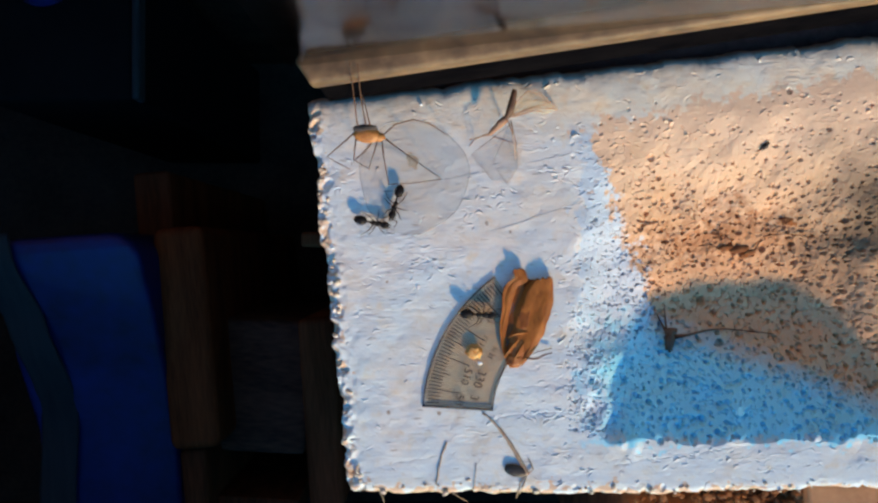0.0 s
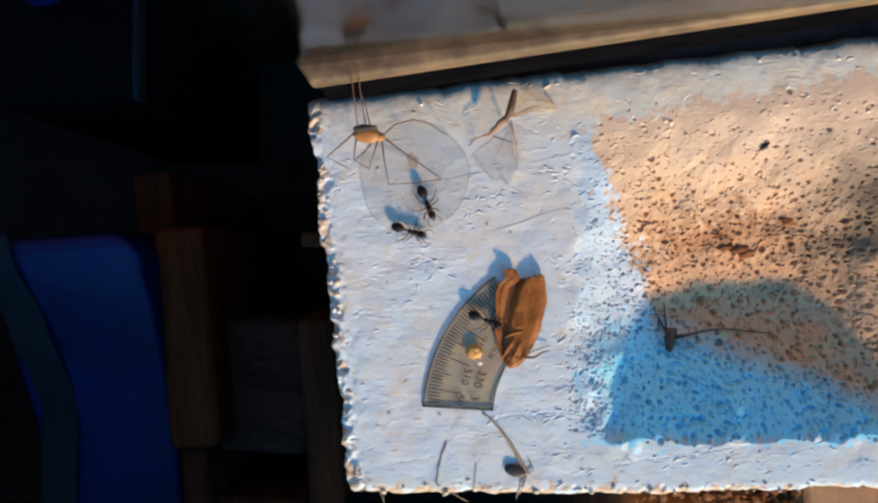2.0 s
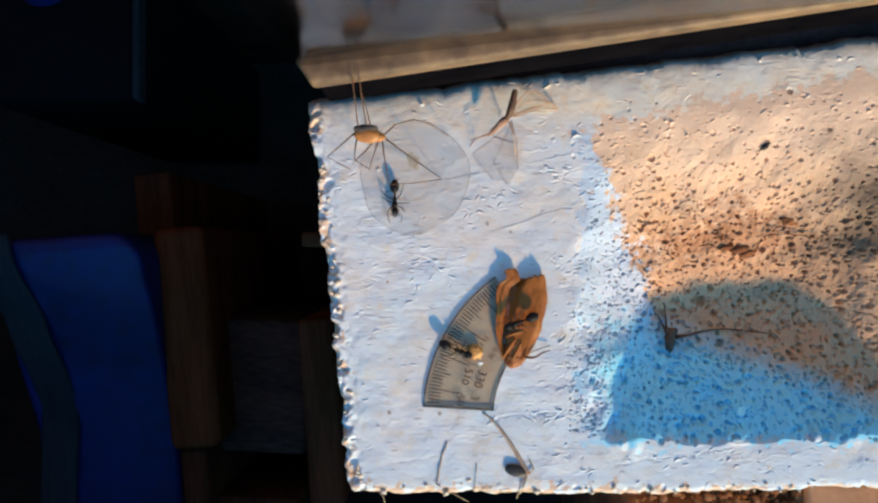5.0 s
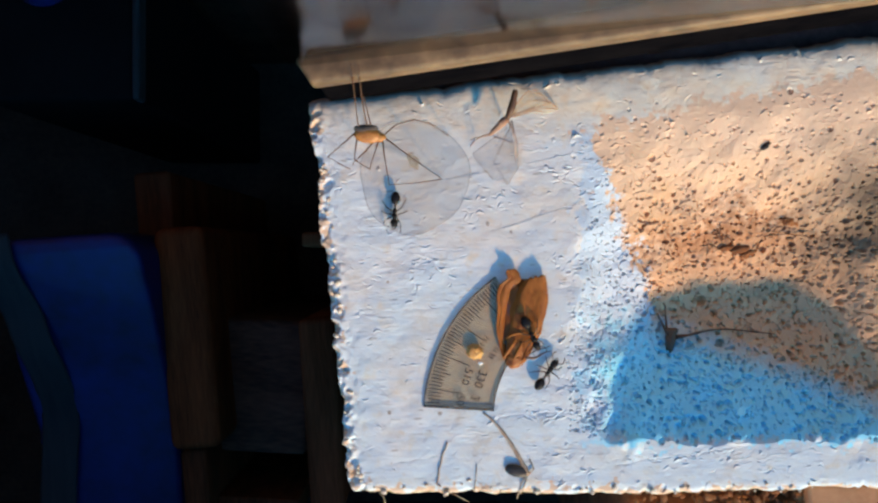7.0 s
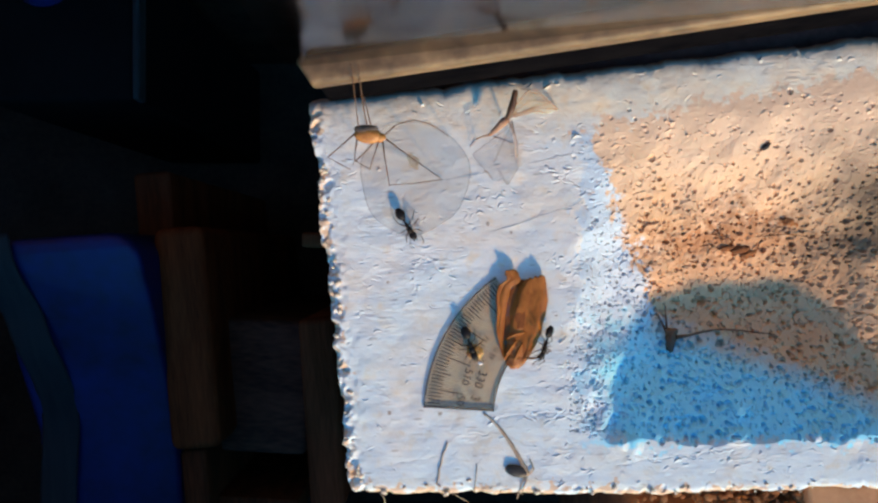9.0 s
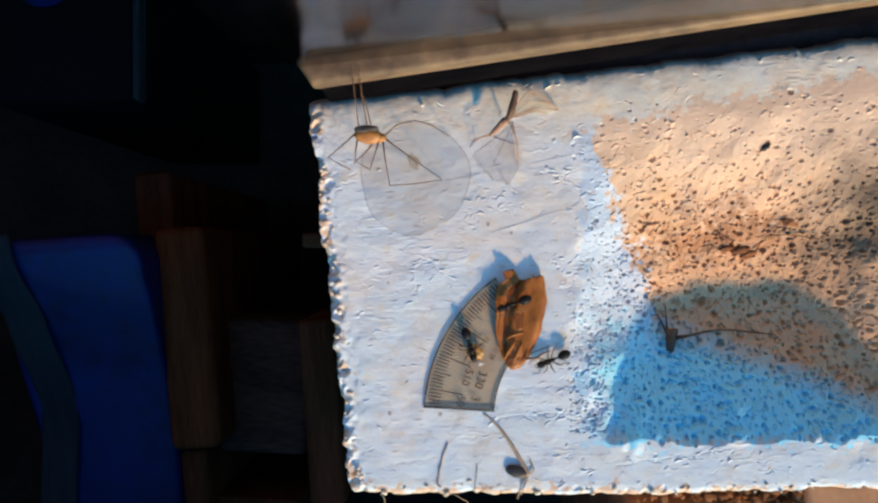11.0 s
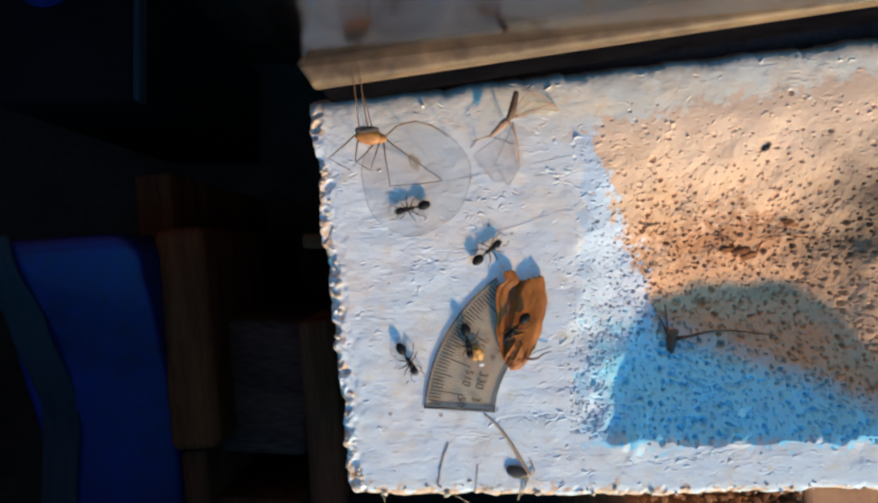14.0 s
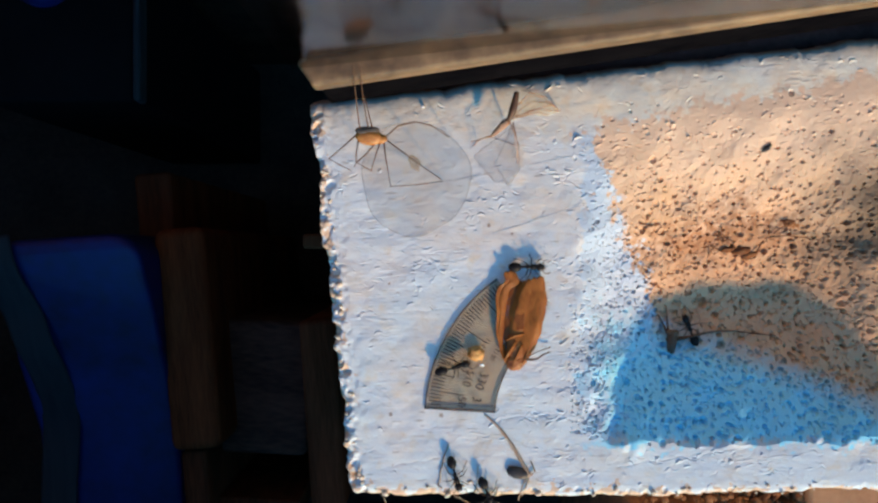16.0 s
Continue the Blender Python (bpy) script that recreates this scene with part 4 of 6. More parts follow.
def on_sill(u, v, up=0.0):
    """A place on the sill's surface, in the hollow too, on the eye's bearing (u, v)."""
    h = 0.0
    for _ in range(25):
        p = at(u, v, h)
        h = 0.5 * h + 0.5 * sill_height(p.x / U + 784, 449.5 - p.y / U)
    return at(u, v, h + up)


def build_pit_insect():
    base = on_sill(1193, 612)
    ob = thing("dried_spider", Matrix.Translation(base), "dried brown spider husk lying in the porous hollow", "spider")
    bm = bmesh.new()
    blob_into(bm, Vector((0, 4 * U, 9 * U)), (9 * U, 19 * U, 9 * U), 6, 0.45, 2, 3)
    blob_into(bm, Vector((2 * U, 22 * U, 9 * U)), (13 * U, 8 * U, 7 * U), 2, 0.4, 2, 2)
    part("husk", bm, M_LEG, ob)
    for pts in ([(1198, 600, 9), (1230, 598, 14), (1265, 590, 12), (1300, 588, 8), (1340, 592, 5), (1385, 597, 2)],
                [(1190, 592, 10), (1188, 570, 14), (1186, 545, 8)], [(1188, 592, 10), (1180, 575, 8), (1172, 560, 2)],
                [(1204, 604, 9), (1225, 600, 16), (1245, 592, 8)]):
        bm = bmesh.new()
        q = curve_pts([on_sill(u, v, h * U) - base for u, v, h in pts], 3)
        tube_into(bm, q, [U * (2.6 - 1.6 * i / (len(q) - 1)) for i in range(len(q))], 6)
        part("leg", bm, M_LEG, ob)


build_pit_insect()


def build_remains():
    base = on_sill(1320, 445)
    ob = thing("insect_remains", Matrix.Translation(base), "broken brown insect remains stuck in the stained hollow", "insect remains")
    bm = bmesh.new()
    for du, dv, su, sv in ((0, 0, 20, 7), (20, 5, 12, 6), (-25, -3, 14, 5), (8, 12, 9, 6)):
        blob_into(bm, on_sill(1320 + du, 445 + dv, 4 * U) - base, (su * U, sv * U, 5 * U), du, 0.7, 2.2, 2, 0.2)
    part("crumpled_body", bm, M_SOIL, ob)
    for pts in ([(1295, 443), (1284, 425), (1286, 400)], [(1340, 450), (1352, 440), (1362, 420)], [(1290, 448), (1270, 440), (1262, 455)],
                [(1350, 425), (1400, 418), (1460, 426)], [(1310, 440), (1300, 425), (1270, 418)]):
        bm = bmesh.new()
        q = curve_pts([on_sill(u, v, (3 + 3 * (i == 1)) * U) - base for i, (u, v) in enumerate(pts)], 3)
        tube_into(bm, q, 1.0 * U, 5)
        part("leg", bm, M_LEG, ob)
    base = on_sill(1410, 392)
    ob = thing("insect_remains", Matrix.Translation(base), "brown torn wing scrap stuck in the stained hollow", "insect remains")
    bm = bmesh.new()
    blob_into(bm, Vector((0, 0, 0)), (15 * U, 10 * U, 2.5 * U), 9, 0.9, 2.8, 3)
    part("wing_scrap", bm, M_SOIL, ob)


build_remains()


def build_bits():
    base = on_sill(1365, 262)
    ob = thing("dark_chip", Matrix.Translation(base), "dark blue-black chip of grit in the hollow", "chip")
    part("chip_body", blob_into(bmesh.new(), (0, 0, 3 * U), (9.5 * U, 4.6 * U, 3 * U), 8, 0.8, 2.4, 3, 0.75), M_BLACK, ob)
    base = at(925, 842)
    ob = thing("seed_stalk", Matrix.Translation(base), "dry pale stalk with a dark seed lying at the sill's edge", "stalk")
    bm = bmesh.new()
    q = curve_pts(line3([(862, 738, 0.0001), (884, 757, 0.00015), (908, 788, 0.0002), (927, 820, 0.0002), (942, 848, 0.0003)], base), 5)
    tube_into(bm, q, [U * (1.5 + 3.0 * i / (len(q) - 1) + 0.5 * math.sin(i * 1.9)) for i in range(len(q))], 8)
    part("stem", bm, M_STRAW, ob)
    bm = bmesh.new()
    blob_into(bm, at(921, 841, 0.0004) - base, (21 * U, 11 * U, 5.5 * U), 3, 0.15, 2, 3, -0.25)
    part("seed", bm, M_BLACK, ob, "dark grey-brown seed")
    for pts in ([(942, 846, 0.0004), (936, 866, 0.0003), (928, 882, 0.0001)], [(944, 846, 0.0004), (952, 838, 0.0004), (944, 820, 0.0002)],
                [(938, 850, 0.0004), (930, 862, 0.0003), (922, 890, -0.001)]):
        bm = bmesh.new()
        tube_into(bm, line3(pts, base), U * 1.2, 5)
        part("rootlet", bm, M_STRAW, ob)
    base = at(787, 828)
    ob = thing("twig", Matrix.Translation(base), "short dry grey twig lying on the paint", "twig")
    bm = bmesh.new()
    tube_into(bm, curve_pts(line3([(797, 790, 0.0001), (795, 800, 0.0002), (789, 812, 0.0001), (786, 828, 0.0001), (783, 838, 0.0002), (782, 852, 0.0001), (779, 864, 0.0001), (786, 869, 0.0001)], base), 4), U * 1.35, 6)
    part("stem", bm, M_STRAW, ob)
    for pts in ([(850, 828, 0.0001), (849, 850, 0.0002), (846, 878, 0.0001)], [(676, 880, -0.001), (684, 888, -0.001), (686, 899, -0.003)],
                [(805, 880, -0.0005), (822, 889, -0.002), (836, 897, -0.004)]):
        b2 = at(*pts[0])
        ob = thing("fibre", Matrix.Translation(b2), "thin dry plant fibre at the sill's edge", "fibre", "fibres at the edge")
        part("strand", tube_into(bmesh.new(), [at(*q) - b2 for q in pts], U * 0.65, 5), M_STRAW, ob)
    for pts in ([(793, 321), (860, 309), (950, 290), (1035, 272)], [(868, 415), (930, 398), (985, 378), (1040, 362)]):
        b2 = at(*pts[0])
        ob = thing("thread", Matrix.Translation(b2), "hair-thin grey thread lying on the paint", "thread", "threads on the paint")
        part("strand", tube_into(bmesh.new(), curve_pts([at(u, v, 0.00004) - b2 for u, v in pts], 4), U * 0.45, 5), M_THREAD, ob)
    ob = thing("glass_grain", Matrix.Translation(at(752, 187, 0.0002)), "tiny grain lying on the paint, coloured white for its glint", "grain")
    part("grain_body", blob_into(bmesh.new(), (0, 0, 0), (3.2 * U, 2.4 * U, 2.5 * U), 4, 0.4, 2, 2), M_GLINT, ob)
    # crumbs along the broken end and the open edge
    rng = random.Random(11)
    for k in range(80):
        if k < 45:
            v = rng.uniform(250, 860)
            u = 549 + 74 * (v - 170) / 705 + rng.uniform(2, 22)
        else:
            u, v = rng.uniform(640, 1560), 880 - abs(rng.gauss(0, 10))
        s = rng.uniform(1.0, 3.6) if k % 4 else rng.uniform(3.5, 6.0)
        ob = part("plaster_crumb", blob_into(bmesh.new(), (0, 0, 0), (s * 1.3 * U, s * U, s * 0.8 * U), k, 0.6, 1.7, 1, rng.random() * 6), M_CHIP)
        ob.matrix_basis = Matrix.Translation(at(u, v, -s * 0.15 * U))
        tagged(ob, "small cream crumb of plaster at the sill's worn edge", "crumb", "plaster crumbs")


build_bits()


# ---------------------------------------------------------------- the moth
def sheet(outline_l, outline_r, lift, curl, n, k, thick, seed):
    """A wing between two side lines: lift(t) is the height along it, curl the arch across it."""
    outline_l, outline_r = ([(p.x, p.y) for p in curve_pts([(*q, 0) for q in o], 6)] for o in (outline_l, outline_r))
    grid = []
    for i in range(n + 1):
        t = i / n
        a = np.array([np.interp(t, np.linspace(0, 1, len(o)), [q[c] for q in o]) for o in (outline_l, outline_r) for c in (0, 1)])
        row = []
        for j in range(k + 1):
            s = j / k
            x, y = a[0] * (1 - s) + a[2] * s, a[1] * (1 - s) + a[3] * s
            x += 2.6 * noise.noise(Vector((t * 9, s * 3, seed)))
            y += 4.0 * noise.noise(Vector((s * 7, t * 3, seed + 5))) * (1 - t)
            z = lift(t, s) + curl(t, s) + 0.28 * mm * noise.noise(Vector((x * 0.05 + seed, y * 0.03, 0))) + 0.07 * mm * noise.noise(Vector((x * 0.16, y * 0.07 + seed, 0)))
            row.append((x, y, z))
        grid.append(row)
    return grid


def grid_mesh(grid, base, thick):
    bm = bmesh.new()
    top = [[bm.verts.new(at(x, y, z) - base) for x, y, z in r] for r in grid]
    bot = [[bm.verts.new(at(x, y, z - thick) - base) for x, y, z in r] for r in grid]
    n, k = len(grid) - 1, len(grid[0]) - 1
    for i in range(n):
        for j in range(k):
            bm.faces.new((top[i][j], top[i + 1][j], top[i + 1][j + 1], top[i][j + 1]))
            bm.faces.new((bot[i][j], bot[i][j + 1], bot[i + 1][j + 1], bot[i + 1][j]))
    for i in range(n):
        bm.faces.new((top[i][0], bot[i][0], bot[i + 1][0], top[i + 1][0]))
        bm.faces.new((top[i][k], top[i + 1][k], bot[i + 1][k], bot[i][k]))
    for j in range(k):
        bm.faces.new((top[0][j], top[0][j + 1], bot[0][j + 1], bot[0][j]))
        bm.faces.new((top[n][j], bot[n][j], bot[n][j + 1], top[n][j + 1]))
    bmesh.ops.recalc_face_normals(bm, faces=bm.faces)
    return bm


def build_moth():
    base = at(920, 650, 0)
    ob = thing("dead_moth", Matrix.Translation(base), "dead orange-brown moth with folded dry wings, dragged by ants", "moth")
    # broad wing: it rises out of the dark fold to a ridge and falls to its rounded rim
    def across(t, s):
        rise = ss(s, 0.0, 0.26)
        ridge = math.exp(-((s - 0.78) / 0.17) ** 2)
        rim = ss(s, 0.86, 1.0)
        return float(0.15 + 1.25 * rise + 0.16 * ridge - 0.70 * rim) * (1 - 0.25 * t) * mm

    g = sheet([(952, 500), (931, 518), (915, 552), (907, 592), (905, 640)], [(987, 494), (988, 536), (977, 580), (962, 614), (936, 650)],
              lambda t, s: 0.15 * mm, across, 34, 26, 0.1 * mm, 1.0)
    part("forewing", grid_mesh(g, base, 0.10 * mm), M_WING, ob)
    # a strip low in the fold carries the fold's shade as darker colour
    g = sheet([(943, 499), (920, 520), (907, 556), (901, 596), (904, 630)], [(962, 501), (946, 522), (930, 560), (918, 594), (912, 632)],
              lambda t, s: (0.55 - 0.1 * t) * mm, lambda t, s: 0.1 * s * mm, 26, 8, 0.1 * mm, 4.0)
    part("fold_strip", grid_mesh(g, base, 0.06 * mm), M_WINGD, ob, "darker brown strip in the fold, coloured for its shade")
    # a red-brown scale patch lies on the broad wing
    g = sheet([(931, 546), (927, 560), (925, 576), (926, 588)], [(948, 540), (947, 556), (944, 574), (940, 588)],
              lambda t, s: (1.30 + 0.30 * s) * mm, lambda t, s: -0.22 * t * mm, 12, 8, 0.1 * mm, 6.0)
    part("scale_patch", grid_mesh(g, base, 0.05 * mm), M_WINGD, ob, "matt red-brown patch")
    # narrow folded wing: its edge stands up, the tip flares
    g = sheet([(918, 481), (916, 498), (900, 512), (896, 552), (892, 596), (901, 640)], [(933, 479), (943, 498), (924, 516), (912, 552), (904, 596), (907, 640)],
              lambda t, s: (1.75 - 0.75 * t) * mm, lambda t, s: (0.15 - 0.55 * s * s - 0.2 * math.exp(-((s - 0.3) / 0.12) ** 2)) * mm, 36, 16, 0.1 * mm, 9.0)
    part("forewing", grid_mesh(g, base, 0.10 * mm), M_WING, ob)
    bm = bmesh.new()
    blob_into(bm, at(924, 622, 0.0007) - base, (17 * U, 24 * U, 8 * U), 3, 0.35, 2.6, 3, 0.15)
    blob_into(bm, at(920, 642, 0.0007) - base, (15 * U, 15 * U, 8 * U), 7, 0.35, 2.4, 3)
    part("thorax", bm, M_MOTHB, ob, "crumpled glossy amber thorax")
    for pts, r in (([(903, 636, 0.0011), (912, 622, 0.0016), (926, 606, 0.0016)], 3.2), ([(915, 648, 0.0012), (924, 632, 0.0017), (936, 612, 0.0015)], 3.0),
                   ([(932, 648, 0.0011), (942, 630, 0.0013), (950, 612, 0.0012)], 2.6), ([(906, 604, 0.0010), (920, 597, 0.0014), (942, 594, 0.0013)], 2.2)):
        q = curve_pts(line3(pts, base), 4)
        part("fold", tube_into(bmesh.new(), q, [r * U * (0.35 + 0.65 * math.sin(math.pi * (0.12 + 0.8 * i / (len(q) - 1)))) for i in range(len(q))], 7), M_WING, ob)
    bm = bmesh.new()
    tube_into(bm, curve_pts(line3([(940, 640, 0.0016), (958, 641, 0.0017), (972, 634, 0.0013), (986, 631, 0.0008)], base), 4), [U * (2.4 - 1.6 * i / 12) for i in range(13)], 6)
    part("antenna", bm, M_LEG, ob)
    bm = bmesh.new()
    tube_into(bm, line3([(944, 636, 0.0014), (958, 629, 0.0012), (986, 622, 0.0005)], base), U * 0.8, 5)
    part("leg", bm, M_LEG, ob)
    return ob


moth = build_moth()


# ---------------------------------------------------------------- ants
def build_ant():
    """Head towards +x; origin on the ground under the waist of a 62-unit ant."""
    ob = thing("ant", Matrix.Identity(4), "glossy black ant walking on the sill", "ant", "ants")
    L = U * 1.02
    z = 9.5 * L
    bm = bmesh.new()
    blob_into(bm, (24 * L, 0, z), (7.6 * L, 6.6 * L, 4.6 * L), 1, 0.06, 2, 3)
    for v in bm.verts:
        v.co.y *= 1.12 - 0.018 * (v.co.x / L - 17)
    head = part("head", bm, M_ANT, ob)
    for s in (1, -1):
        bm = bmesh.new()
        tube_into(bm, [(29 * L, s * 2.6 * L, z - 1 * L), (32.5 * L, s * 2.8 * L, z - 2 * L), (34.5 * L, s * 0.6 * L, z - 2.5 * L)], [1.4 * L, 1.1 * L, 0.5 * L], 6)
        part("mandible", bm, M_ANT, head)
        bm = bmesh.new()
        tube_into(bm, [(28 * L, s * 3.5 * L, z + 2 * L), (31 * L, s * 11 * L, z + 3 * L), (38 * L, s * 12 * L, z - 3 * L), (44 * L, s * 9 * L, z - 6 * L)], [0.75 * L, 0.65 * L, 0.7 * L, 0.55 * L], 5)
        part("antenna", bm, M_ANTLEG, head)
    bm = bmesh.new()
    blob_into(bm, (12.5 * L, 0, z + 0.4 * L), (6.4 * L, 5.0 * L, 4.6 * L), 2, 0.1, 2, 3)
    blob_into(bm, (3.5 * L, 0, z), (6.9 * L, 3.6 * L, 4.2 * L), 3, 0.1, 2, 2)
    tube_into(bm, [(17 * L, 0, z), (20 * L, 0, z)], [1.8 * L, 1.8 * L], 8)
    part("thorax", bm, M_ANT, ob)
    bm = bmesh.new()
    tube_into(bm, [(-2 * L, 0, z - 0.5 * L), (-5 * L, 0, z - 0.8 * L), (-9 * L, 0, z - 0.5 * L)], [1.3 * L, 1.2 * L, 1.3 * L], 8)
    blob_into(bm, (-5.6 * L, 0, z + 0.6 * L), (2.0 * L, 2.3 * L, 3.4 * L), 3, 0.1, 2, 2)
    part("petiole", bm, M_ANT, ob)
    bm = bmesh.new()
    blob_into(bm, (-19.5 * L, 0, z), (11.8 * L, 8.4 * L, 6.2 * L), 4, 0.04, 2, 3)
    for v in bm.verts:
        v.co.y *= 1.0 - 0.012 * max(-(v.co.x / L) - 20, 0)
    part("gaster", bm, M_ANT, ob)
    for k, (hx, kx, ky, fx, fy) in enumerate(((14, 19, 11, 28, 17), (9, 8, 14, 4, 24), (4, -4, 13, -19, 21))):
        for s in (1, -1):
            bm = bmesh.new()
            # the leg turns about its hip
            q = [(0, 0, 0), ((kx - hx) * L, s * (ky - 3) * L, 6 * L), ((fx - hx) * 0.80 * L, s * (fy - 3) * 0.84 * L, -5 * L), ((fx - hx) * L, s * (fy - 3) * L, -z + 2.2 * L)]
            tube_into(bm, q, [1.1 * L, 0.9 * L, 0.62 * L, 0.42 * L], 6)
            leg = part("leg", bm, M_ANTLEG, ob)
            leg.matrix_basis = pose(hx * L, s * 3 * L, z - 2 * L)
    return ob


